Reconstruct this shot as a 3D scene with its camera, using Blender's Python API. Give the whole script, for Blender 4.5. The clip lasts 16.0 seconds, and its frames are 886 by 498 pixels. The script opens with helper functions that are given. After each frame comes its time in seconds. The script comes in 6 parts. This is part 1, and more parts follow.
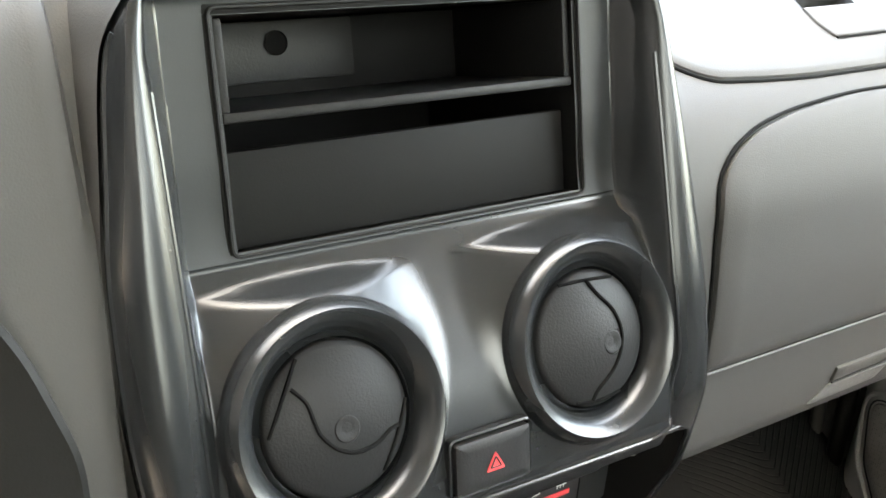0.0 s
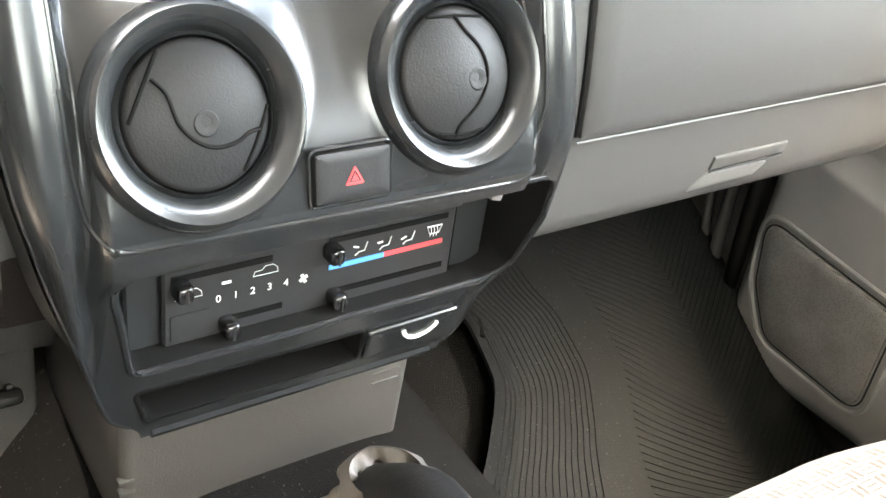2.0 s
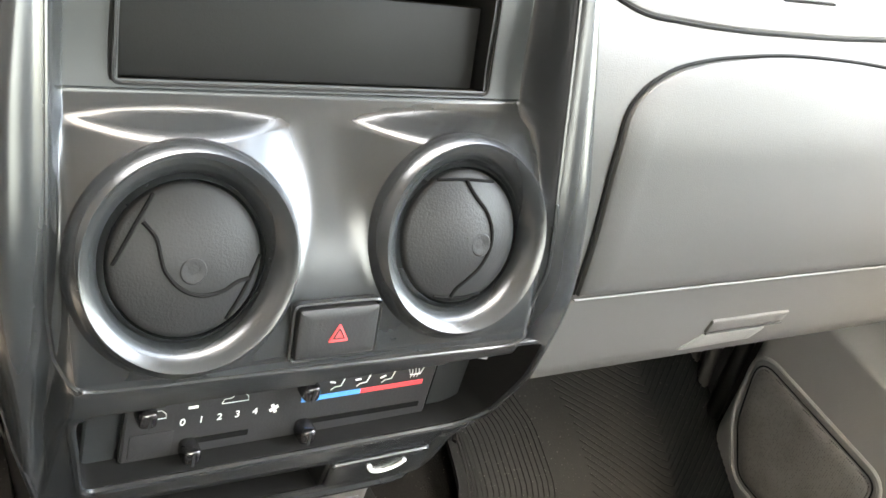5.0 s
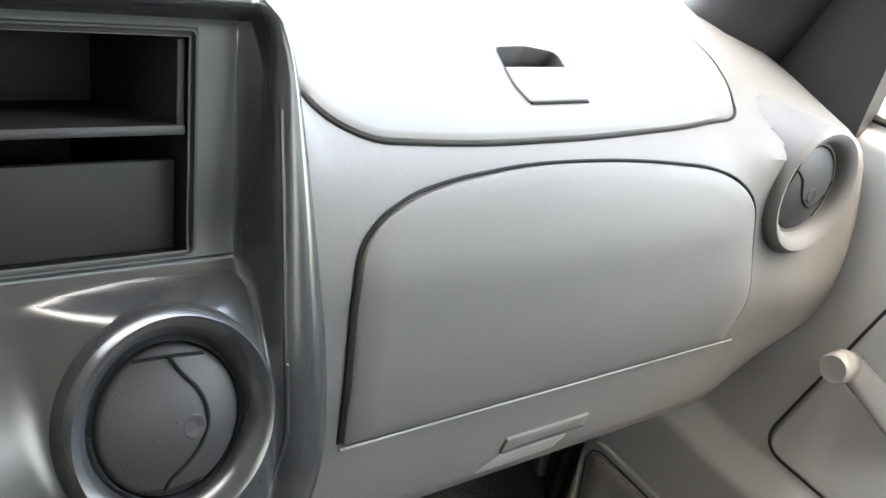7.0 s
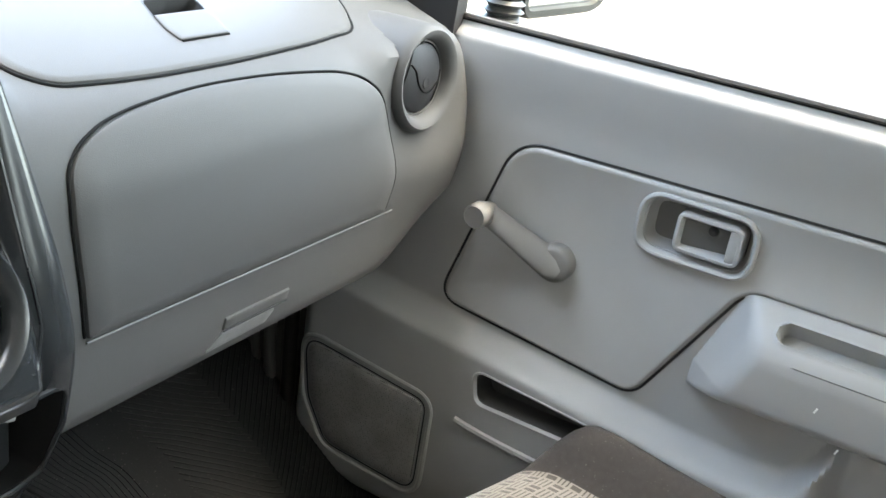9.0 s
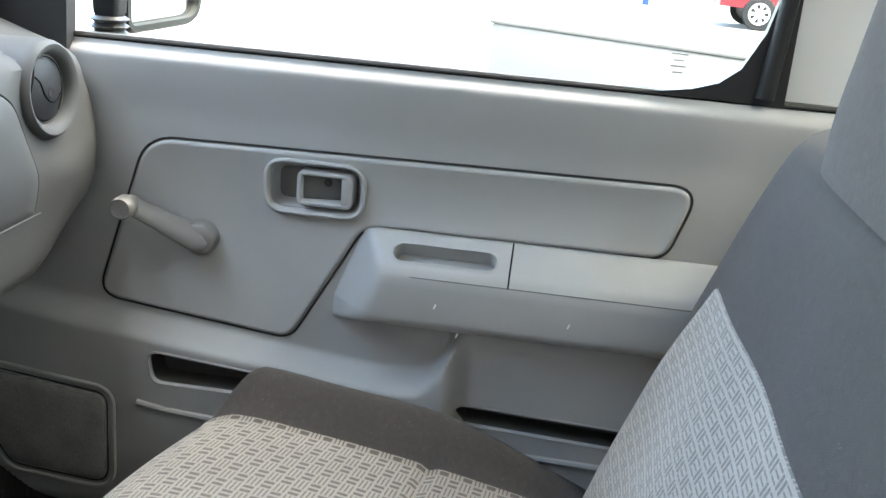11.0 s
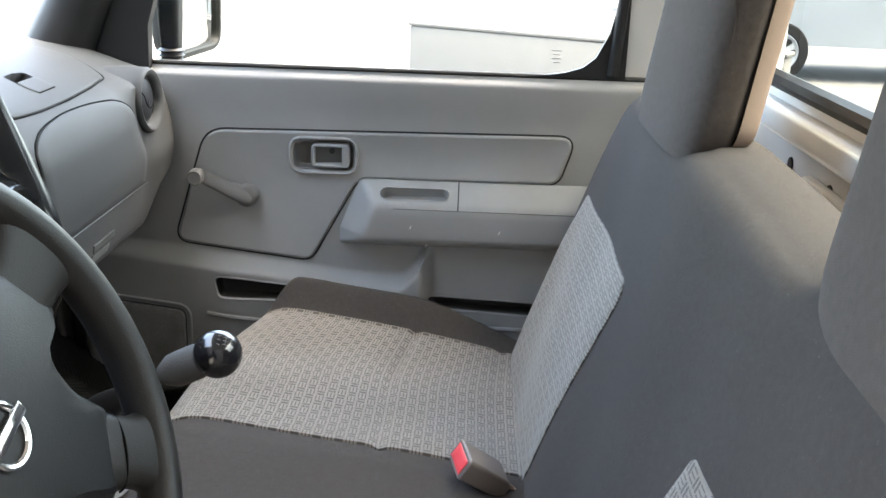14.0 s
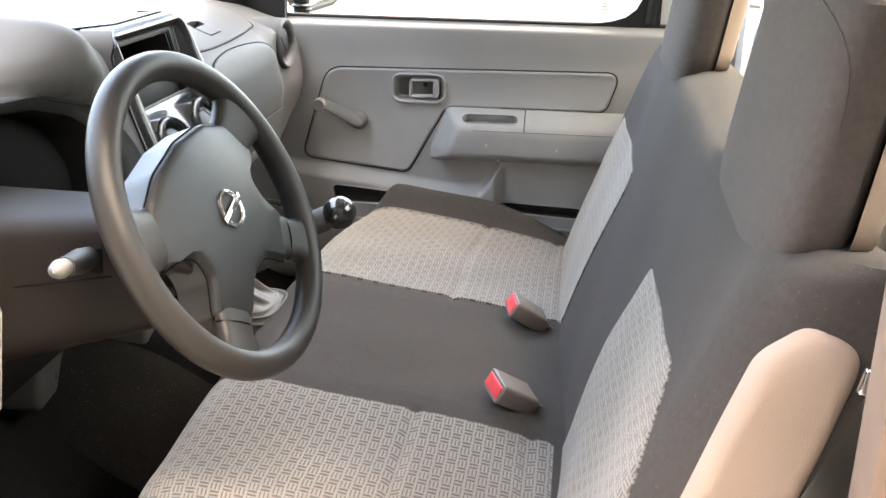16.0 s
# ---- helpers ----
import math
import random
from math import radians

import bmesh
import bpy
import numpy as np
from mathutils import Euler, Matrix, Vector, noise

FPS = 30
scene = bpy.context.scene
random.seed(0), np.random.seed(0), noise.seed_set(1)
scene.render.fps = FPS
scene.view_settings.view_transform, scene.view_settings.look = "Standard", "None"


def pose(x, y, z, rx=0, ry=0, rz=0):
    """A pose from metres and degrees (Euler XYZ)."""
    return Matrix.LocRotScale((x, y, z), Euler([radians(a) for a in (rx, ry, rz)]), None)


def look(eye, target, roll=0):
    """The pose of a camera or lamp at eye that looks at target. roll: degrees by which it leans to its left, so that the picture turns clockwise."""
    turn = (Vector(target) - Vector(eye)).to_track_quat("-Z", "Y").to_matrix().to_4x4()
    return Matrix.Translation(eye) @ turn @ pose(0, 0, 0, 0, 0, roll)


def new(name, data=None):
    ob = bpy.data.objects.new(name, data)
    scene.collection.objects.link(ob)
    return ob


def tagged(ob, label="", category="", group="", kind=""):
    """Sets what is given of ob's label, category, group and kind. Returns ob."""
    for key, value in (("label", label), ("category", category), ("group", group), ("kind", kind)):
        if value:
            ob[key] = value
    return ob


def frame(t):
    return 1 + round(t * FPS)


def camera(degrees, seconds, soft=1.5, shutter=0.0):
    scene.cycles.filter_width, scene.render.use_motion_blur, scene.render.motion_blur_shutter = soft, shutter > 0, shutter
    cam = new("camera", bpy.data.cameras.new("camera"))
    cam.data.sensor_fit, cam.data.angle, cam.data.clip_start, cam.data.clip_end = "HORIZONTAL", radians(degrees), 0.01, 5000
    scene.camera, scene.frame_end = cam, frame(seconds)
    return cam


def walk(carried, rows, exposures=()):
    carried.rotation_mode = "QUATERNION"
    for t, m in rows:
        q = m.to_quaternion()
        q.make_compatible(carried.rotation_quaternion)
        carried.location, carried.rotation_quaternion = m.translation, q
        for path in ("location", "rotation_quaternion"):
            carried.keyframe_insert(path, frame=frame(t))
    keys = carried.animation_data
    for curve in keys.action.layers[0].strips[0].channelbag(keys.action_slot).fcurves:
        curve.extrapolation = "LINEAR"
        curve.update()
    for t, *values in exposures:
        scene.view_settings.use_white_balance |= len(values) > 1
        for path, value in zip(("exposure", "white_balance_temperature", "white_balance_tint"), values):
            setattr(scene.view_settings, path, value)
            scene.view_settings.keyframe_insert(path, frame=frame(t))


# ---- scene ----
cam = camera(47.4, 16.0)
PATH = [
    (0, (-0.239, -0.351, 1.02), (0.818, 1.131, 0.191), 4.7),
    (0.5, (-0.227, -0.36, 1.001), (0.839, 1.087, 0.123), 4.8),
    (1, (-0.221, -0.375, 0.99), (0.839, 1.04, 0.056), 6.5),
    (1.5, (-0.218, -0.392, 0.976), (0.833, 0.98, -0.03), 7.8),
    (2, (-0.229, -0.422, 0.973), (0.854, 0.902, -0.063), 9.2),
    (2.5, (-0.236, -0.441, 0.971), (0.868, 0.822, -0.119), 11.5),
    (3, (-0.242, -0.46, 0.966), (0.87, 0.743, -0.181), 14.0),
    (3.2, (-0.249, -0.467, 0.968), (0.891, 0.696, -0.192), 16.5),
    (5.3, (-0.186, -0.356, 1.024), (0.906, 1.03, 0.081), 17.3),
    (5.5, (-0.166, -0.34, 1.024), (0.922, 1.056, 0.093), 16.1),
    (6, (-0.131, -0.32, 1.032), (1.019, 1.035, 0.116), 16.0),
    (6.5, (-0.113, -0.332, 1.039), (1.13, 0.975, 0.176), 15.6),
    (7, (-0.119, -0.364, 1.055), (1.183, 0.916, 0.24), 14.8),
    (7.5, (-0.142, -0.4, 1.064), (1.223, 0.832, 0.276), 13.4),
    (8, (-0.173, -0.439, 1.074), (1.291, 0.683, 0.301), 10.2),
    (8.5, (-0.207, -0.472, 1.08), (1.381, 0.483, 0.329), 11.1),
    (9, (-0.237, -0.49, 1.073), (1.414, 0.335, 0.303), 9.3),
    (9.5, (-0.261, -0.52, 1.07), (1.471, 0.121, 0.304), 7.0),
    (10, (-0.293, -0.541, 1.078), (1.509, -0.109, 0.326), 5.8),
    (10.2, (-0.316, -0.555, 1.062), (1.515, -0.194, 0.341), 5.6),
    (12.3, (-0.604, -0.564, 1.038), (1.319, -0.492, 0.491), 2.9),
    (12.5, (-0.642, -0.569, 1.042), (1.278, -0.509, 0.485), 2.2),
    (13, (-0.768, -0.553, 1.068), (1.14, -0.464, 0.473), 2.2),
    (13.5, (-0.899, -0.544, 1.105), (1.001, -0.453, 0.486), 2.5),
    (14, (-1.009, -0.543, 1.121), (0.898, -0.499, 0.52), 2.0),
    (14.5, (-1.118, -0.549, 1.147), (0.772, -0.443, 0.501), 1.9),
    (15, (-1.274, -0.575, 1.151), (0.606, -0.435, 0.481), 1.1),
    (15.5, (-1.389, -0.601, 1.153), (0.482, -0.417, 0.469), 1.3),
    (16, (-1.479, -0.637, 1.156), (0.389, -0.392, 0.484), 1.0),
]
EXPOSURES = [(0, 6.02, 8400, 6), (1.0, 6.12, 8450, 7), (1.5, 6.5, 8300, 7), (2.0, 7.02, 8200, 7), (2.5, 7.36, 8200, 7), (3.2, 7.38, 8200, 9), (5.3, 6.72, 8400, 7), (6.0, 6.48, 8250, 7), (7.0, 6.12, 7750, 7), (9.0, 5.67, 7250, 3), (10.2, 5.58, 6850, 1), (12.5, 5.1, 7000, 4), (14.0, 5.08, 7200, 6), (16, 5.5, 7900, 10)]
walk(cam, [(t, look(e, g, r)) for t, e, g, r in PATH], EXPOSURES)

# ---- light ----
world = bpy.data.worlds.new("sky")
scene.world = world
world.use_nodes = True
wn = world.node_tree
sky = wn.nodes.new("ShaderNodeTexSky")
sky.sky_type, sky.sun_disc = "NISHITA", False
sky.sun_elevation, sky.sun_rotation = radians(68), radians(190)
sky.air_density, sky.dust_density = 1.0, 6.0
wn.links.new(sky.outputs[0], wn.nodes["Background"].inputs[0])
wn.nodes["Background"].inputs[1].default_value = 0.15
sun = new("sun", bpy.data.lights.new("sun", "SUN"))
sun.data.energy, sun.data.angle, sun.data.color = 0.4, radians(20), (1, 0.94, 0.86)
sun.matrix_world = look((-0.6, -3.5, 9.0), (0, 0, 0))


# ---- materials ----
def mat(name, color, rough=0.5, metal=0.0, grain=0.0, grain_size=400.0, blotch=0.08, spec=0.5, coat=0.0, blotch_size=9.0, rough_var=0.08, specks=0.0, sheen=0.0):
    """Base colour with fine grain relief and wide faint blotches in colour and gloss."""
    m = bpy.data.materials.new(name)
    m.use_nodes = True
    nt = m.node_tree
    b = nt.nodes["Principled BSDF"]
    co = nt.nodes.new("ShaderNodeTexCoord")
    big = nt.nodes.new("ShaderNodeTexNoise")
    big.inputs["Scale"].default_value, big.inputs["Detail"].default_value = blotch_size, 5
    nt.links.new(co.outputs["Object"], big.inputs["Vector"])
    mix = nt.nodes.new("ShaderNodeMix")
    mix.data_type = "RGBA"
    # the darker blotches are a little browner, like hand dirt
    mix.inputs[6].default_value = (*[c * (1 - blotch) * w for c, w in zip(color, (1.02, 1.0, 0.97))], 1)
    mix.inputs[7].default_value = (*[min(1, c * (1 + blotch)) for c in color], 1)
    nt.links.new(big.outputs["Fac"], mix.inputs[0])
    col = mix.outputs[2]
    if specks:
        # lint and dust: sparse pale dots
        sn = nt.nodes.new("ShaderNodeTexNoise")
        sn.inputs["Scale"].default_value, sn.inputs["Detail"].default_value = 420, 1
        nt.links.new(co.outputs["Object"], sn.inputs["Vector"])
        sr = nt.nodes.new("ShaderNodeMapRange")
        sr.inputs[1].default_value, sr.inputs[2].default_value = 0.70, 0.78
        sr.inputs[4].default_value = specks
        nt.links.new(sn.outputs["Fac"], sr.inputs[0])
        sx = nt.nodes.new("ShaderNodeMix")
        sx.data_type = "RGBA"
        nt.links.new(sr.outputs[0], sx.inputs[0])
        nt.links.new(col, sx.inputs[6])
        sx.inputs[7].default_value = (0.45, 0.43, 0.40, 1)
        col = sx.outputs[2]
    nt.links.new(col, b.inputs["Base Color"])
    mr = nt.nodes.new("ShaderNodeMapRange")
    mr.inputs[3].default_value, mr.inputs[4].default_value = max(0.03, rough - rough_var), min(1, rough + rough_var)
    nt.links.new(big.outputs["Fac"], mr.inputs[0])
    nt.links.new(mr.outputs[0], b.inputs["Roughness"])
    b.inputs["Metallic"].default_value = metal
    b.inputs["Specular IOR Level"].default_value = spec
    b.inputs["Coat Weight"].default_value = coat
    b.inputs["Sheen Weight"].default_value, b.inputs["Sheen Roughness"].default_value = sheen, 0.45
    if grain:
        n = nt.nodes.new("ShaderNodeTexNoise")
        n.inputs["Scale"].default_value, n.inputs["Detail"].default_value = grain_size, 3
        nt.links.new(co.outputs["Object"], n.inputs["Vector"])
        bp = nt.nodes.new("ShaderNodeBump")
        bp.inputs["Strength"].default_value, bp.inputs["Distance"].default_value = grain, 0.001
        nt.links.new(n.outputs["Fac"], bp.inputs["Height"])
        nt.links.new(bp.outputs[0], b.inputs["Normal"])
    return m


def weave_mat(name, dark, light, cell):
    """Seat cloth: a basket of short hatch strokes, three to a cell, turned in every other cell. Reads the UV map in metres."""
    m = mat(name, light, 0.95, grain=0.6, grain_size=1500, spec=0.1, sheen=0.32, blotch=0.2)
    nt = m.node_tree
    b = nt.nodes["Principled BSDF"]

    def mth(op, a, c=None, d=None):
        n = nt.nodes.new("ShaderNodeMath")
        n.operation = op
        for i, v in enumerate((a, c, d)):
            if v is None:
                continue
            if isinstance(v, (int, float)):
                n.inputs[i].default_value = v
            else:
                nt.links.new(v, n.inputs[i])
        return n.outputs[0]
    uv = nt.nodes.new("ShaderNodeUVMap")
    sep = nt.nodes.new("ShaderNodeSeparateXYZ")
    nt.links.new(uv.outputs[0], sep.inputs[0])
    u, v = mth("DIVIDE", sep.outputs[0], cell), mth("DIVIDE", sep.outputs[1], cell)
    par = mth("FLOORED_MODULO", mth("ADD", mth("FLOOR", u), mth("FLOOR", v)), 2)
    fu, fv = mth("FRACT", u), mth("FRACT", v)
    along = mth("ADD", mth("MULTIPLY", fu, par), mth("MULTIPLY", fv, mth("SUBTRACT", 1, par)))
    across = mth("ADD", mth("MULTIPLY", fv, par), mth("MULTIPLY", fu, mth("SUBTRACT", 1, par)))
    # two broad bars in one cell, three thin ones in the next
    tri = mth("ABSOLUTE", mth("SUBTRACT", mth("FRACT", mth("MULTIPLY", along, mth("SUBTRACT", 3, par))), 0.5))
    stroke = mth("LESS_THAN", tri, mth("ADD", 0.17, mth("MULTIPLY", par, 0.13)))
    edge = mth("ADD", 0.04, mth("MULTIPLY", par, 0.08))
    inside = mth("MULTIPLY", mth("GREATER_THAN", across, edge), mth("LESS_THAN", across, mth("SUBTRACT", 1, edge)))
    fac = mth("MULTIPLY", stroke, inside)
    old = b.inputs["Base Color"].links[0].from_socket
    mx = nt.nodes.new("ShaderNodeMix")
    mx.data_type = "RGBA"
    nt.links.new(fac, mx.inputs[0])
    nt.links.new(old, mx.inputs[6])
    mx.inputs[7].default_value = (*dark, 1)
    nt.links.new(mx.outputs[2], b.inputs["Base Color"])
    return m


def dotted(m, scale, dark):
    """Small round perforations in a dotted field."""
    nt = m.node_tree
    b = nt.nodes["Principled BSDF"]
    co = nt.nodes.new("ShaderNodeTexCoord")
    v = nt.nodes.new("ShaderNodeTexVoronoi")
    v.inputs["Scale"].default_value, v.inputs["Randomness"].default_value = scale, 0.15
    nt.links.new(co.outputs["Object"], v.inputs["Vector"])
    r = nt.nodes.new("ShaderNodeMapRange")
    r.inputs[1].default_value, r.inputs[2].default_value, r.inputs[3].default_value, r.inputs[4].default_value = 0.28, 0.40, 1, 0
    nt.links.new(v.outputs["Distance"], r.inputs[0])
    mx = nt.nodes.new("ShaderNodeMix")
    mx.data_type = "RGBA"
    nt.links.new(r.outputs[0], mx.inputs[0])
    nt.links.new(b.inputs["Base Color"].links[0].from_socket, mx.inputs[6])
    mx.inputs[7].default_value = (*dark, 1)
    nt.links.new(mx.outputs[2], b.inputs["Base Color"])
    return m


def glass_mat(name, tint=(0.93, 0.97, 0.95)):
    m = bpy.data.materials.new(name)
    m.use_nodes = True
    nt = m.node_tree
    nt.nodes.remove(nt.nodes["Principled BSDF"])
    tr, gl, mx = (nt.nodes.new("ShaderNode" + k) for k in ("BsdfTransparent", "BsdfGlossy", "MixShader"))
    tr.inputs[0].default_value = (*tint, 1)
    gl.inputs["Roughness"].default_value = 0.02
    mx.inputs[0].default_value = 0.035
    nt.links.new(tr.outputs[0], mx.inputs[1])
    nt.links.new(gl.outputs[0], mx.inputs[2])
    nt.links.new(mx.outputs[0], nt.nodes["Material Output"].inputs[0])
    return m


# one grey plastic: dashboard darker, door paler, to carry their difference in light
GREY = mat("grey_plastic_dash_shade", (0.066, 0.0653, 0.0638), 0.58, spec=0.14, grain=0.16, grain_size=1100, blotch=0.06)
DOORGREY = mat("grey_plastic_door_light", (0.32, 0.32, 0.316), 0.46, spec=0.35, grain=0.18, grain_size=1100, blotch=0.16, blotch_size=6.0)
LIGHTGREY = mat("light_grey_plastic", (0.155, 0.150, 0.143), 0.42, grain=0.15, grain_size=700)
BEZEL = mat("dark_satin_bezel_plastic", (0.0150, 0.0165, 0.0177), 0.25, specks=0.006, blotch=0.12, spec=0.52, rough_var=0.025)
SURROUND = mat("dark_matt_surround_plastic", (0.019, 0.021, 0.0226), 0.42, blotch=0.1, spec=0.32, grain=0.07, grain_size=1300, specks=0.006)
BLACK = mat("black_matt_plastic", (0.020, 0.020, 0.021), 0.5, spec=0.28, grain=0.15, grain_size=800)
DEEP = mat("black_gap", (0.005, 0.005, 0.005), 0.9, spec=0.1)
VENT = mat("charcoal_vent_plastic", (0.0165, 0.0165, 0.0172), 0.5, spec=0.17, grain=0.2, grain_size=900)
RUBBER = mat("black_rubber", (0.0078, 0.0078, 0.0076), 0.40, spec=0.3, specks=0.10, grain=0.3, grain_size=500, blotch=0.35)
MATRUBBER = mat("dull_mat_rubber", (0.0074, 0.0079, 0.0083), 0.64, spec=0.18, specks=0.12, grain=0.2, grain_size=500, blotch=0.3)
CARPET = mat("dark_carpet", (0.0088, 0.0082, 0.0078), 0.95, grain=1.0, grain_size=700, blotch=0.3, spec=0.08, specks=0.12)
WHEEL = mat("steering_wheel_urethane", (0.0185, 0.0172, 0.0162), 0.42, grain=0.25, grain_size=900, blotch=0.25, rough_var=0.12, spec=0.25)
LINER = mat("black_slot_plastic", (0.010, 0.010, 0.010), 0.6, grain=0.08, grain_size=1300, spec=0.10)
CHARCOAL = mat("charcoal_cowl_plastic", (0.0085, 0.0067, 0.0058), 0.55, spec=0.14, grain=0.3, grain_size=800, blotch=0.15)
HEADLINER = mat("pale_headliner", (0.45, 0.44, 0.42), 0.9, grain=0.4, grain_size=500)
HUB = mat("steering_hub_plastic", (0.016, 0.0168, 0.0175), 0.40, spec=0.3, grain=0.3, grain_size=900)
CHROME = mat("chrome", (0.8, 0.8, 0.8), 0.12, 1.0)
KNOB = mat("polished_black_knob", (0.010, 0.010, 0.011), 0.17, spec=0.6, coat=0.3, rough_var=0.04)
BOOT = mat("grey_leatherette", (0.135, 0.124, 0.112), 0.5, grain=0.4, grain_size=600)
CLOTH = mat("black_seat_cloth", (0.052, 0.0465, 0.0437), 0.95, grain=0.9, grain_size=1400, blotch=0.22, blotch_size=150.0, spec=0.05, specks=0.12, sheen=0.05)
HEADCLOTH = mat("black_headrest_cloth", (0.070, 0.061, 0.0565), 0.95, grain=0.9, grain_size=1200, blotch=0.25, blotch_size=120.0, spec=0.05, specks=0.10, sheen=0.05)
WEAVE = weave_mat("patterned_seat_cloth", (0.074, 0.064, 0.055), (0.196, 0.176, 0.154), 0.0146)
BEIGE = mat("beige_foam_cloth", (0.31, 0.24, 0.197), 0.9, grain=0.5, grain_size=900, spec=0.1)
BAREMETAL = mat("grey_white_sheet_metal", (0.72, 0.745, 0.75), 0.35, blotch=0.10)
SILVER = mat("silver_car_paint", (0.24, 0.255, 0.265), 0.4, 0.2)
GREYCARPET = mat("grey_carpet", (0.028, 0.0255, 0.024), 0.95, grain=1.0, grain_size=350, blotch=0.35, spec=0.05, specks=0.3)
BUCKLE = mat("taupe_buckle_plastic", (0.155, 0.135, 0.129), 0.5, grain=0.2, grain_size=800, spec=0.3)
TAN = mat("tan_pillar_plastic", (0.17, 0.115, 0.085), 0.55, grain=0.3, grain_size=600)
WHITEPAINT = mat("white_car_paint", (0.75, 0.76, 0.76), 0.25, coat=0.5)
DUCT = mat("taupe_duct_plastic", (0.058, 0.0545, 0.051), 0.5, grain=0.25, grain_size=700)
CONCRETE = mat("grey_concrete", (0.088, 0.085, 0.080), 0.9, grain=0.5, grain_size=60, blotch=0.15, blotch_size=1.2)
CREAM = mat("cream_render", (0.105, 0.102, 0.093), 0.9, grain=0.5, grain_size=60, blotch=0.1)
# kept dark so the added wall throws little light back
SIDEBLOCK = mat("dark_light_block", (0.05, 0.049, 0.047), 0.9, grain=0.5, grain_size=60, blotch=0.2, blotch_size=1.5)
OUTBLACK = mat("weathered_black_plastic", (0.006, 0.007, 0.0075), 0.6, spec=0.15)
REDPAINT = mat("red_car_paint", (0.085, 0.006, 0.008), 0.4, spec=0.3)
BLUEPAINT = mat("blue_post_paint", (0.012, 0.035, 0.14), 0.6, spec=0.2)
TYRE = mat("tyre_rubber", (0.014, 0.014, 0.014), 0.9, spec=0.1)
ALLOY = mat("silver_wheel_trim", (0.30, 0.305, 0.31), 0.5, 0.3)
WHITEINK = mat("white_print", (0.75, 0.75, 0.73), 0.6)
REDINK = mat("red_print", (0.72, 0.06, 0.07), 0.5)
BLUEINK = mat("blue_print", (0.06, 0.28, 0.70), 0.5)
CUP = mat("grey_recess_plastic", (0.11, 0.11, 0.108), 0.5, spec=0.3, grain=0.3, grain_size=800)
BINNGREY = mat("binnacle_plastic", (0.014, 0.014, 0.0137), 0.5, spec=0.2, grain=0.15, grain_size=900)
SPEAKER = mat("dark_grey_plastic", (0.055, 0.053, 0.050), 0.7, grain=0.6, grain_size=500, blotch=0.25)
GRILLE = dotted(mat("perforated_grille_plastic", (0.25, 0.245, 0.238), 0.6, spec=0.3, specks=0.25, blotch=0.35, blotch_size=25), 420, (0.045, 0.044, 0.043))
GLASS = glass_mat("window_glass")
WINDSCREEN = glass_mat("windscreen_glass", (0.86, 0.90, 0.89))
TINTED = glass_mat("tinted_rear_glass", (0.34, 0.37, 0.36))
MIRROR = mat("mirror_glass", (0.33, 0.345, 0.35), 0.03, 1.0, rough_var=0.01)


# ---- mesh helpers ----
def finish(name, bm, material, angle=38):
    me = bpy.data.meshes.new(name)
    bmesh.ops.recalc_face_normals(bm, faces=bm.faces)
    bm.to_mesh(me)
    bm.free()
    me.polygons.foreach_set("use_smooth", [True] * len(me.polygons))
    me.set_sharp_from_angle(angle=radians(angle))
    me.materials.append(material)
    return me


def part(name, bm, material, parent=None, label="", angle=38):
    ob = new(name, finish(name, bm, material, angle))
    if parent is not None:
        ob.parent = parent
    if label:
        tagged(ob, label)
    return ob


def thing(name, label, category, group="", kind="", at=(0, 0, 0)):
    ob = new(name)
    ob.empty_display_size = 0.05
    ob.matrix_world = Matrix.Translation(at)
    return tagged(ob, label, category, group, kind)


def spline(keys, x):
    """Smooth value at x through (x, value) keys, in rising order."""
    if x <= keys[0][0]:
        return keys[0][1]
    if x >= keys[-1][0]:
        return keys[-1][1]
    for i in range(len(keys) - 1):
        x0, y0 = keys[i]
        x1, y1 = keys[i + 1]
        if x <= x1:
            def slope(k):
                if k == 0 or k == len(keys) - 1:
                    return 0.0 if len(keys) > 2 else (y1 - y0) / (x1 - x0)
                a, b, c = keys[k - 1], keys[k], keys[k + 1]
                s0, s1 = (b[1] - a[1]) / (b[0] - a[0]), (c[1] - b[1]) / (c[0] - b[0])
                return 0.0 if s0 * s1 <= 0 else 2 * s0 * s1 / (s0 + s1)
            h = x1 - x0
            t = (x - x0) / h
            m0, m1 = slope(i) * h, slope(i + 1) * h
            return (2 * t**3 - 3 * t**2 + 1) * y0 + (t**3 - 2 * t**2 + t) * m0 + (3 * t**2 - 2 * t**3) * y1 + (t**3 - t**2) * m1


def step(a, b, x):
    t = max(0.0, min(1.0, (x - a) / (b - a)))
    return t * t * (3 - 2 * t)


def lerp(a, b, t):
    return a + (b - a) * t


def bm_grid(fn, nu, nv, wrap_u=False, wrap_v=False, uv=None):
    bm = bmesh.new()
    cu, cv = (nu if wrap_u else nu + 1), (nv if wrap_v else nv + 1)
    vs = [[bm.verts.new(fn(i / nu, j / nv)) for j in range(cv)] for i in range(cu)]
    lay = bm.loops.layers.uv.new("UVMap") if uv else None
    for i in range(nu):
        for j in range(nv):
            f = bm.faces.new((vs[i][j], vs[(i + 1) % cu][j], vs[(i + 1) % cu][(j + 1) % cv], vs[i][(j + 1) % cv]))
            if uv:
                for lp, (a, b) in zip(f.loops, ((i, j), (i + 1, j), (i + 1, j + 1), (i, j + 1))):
                    lp[lay].uv = uv(a / nu, b / nv)
    return bm


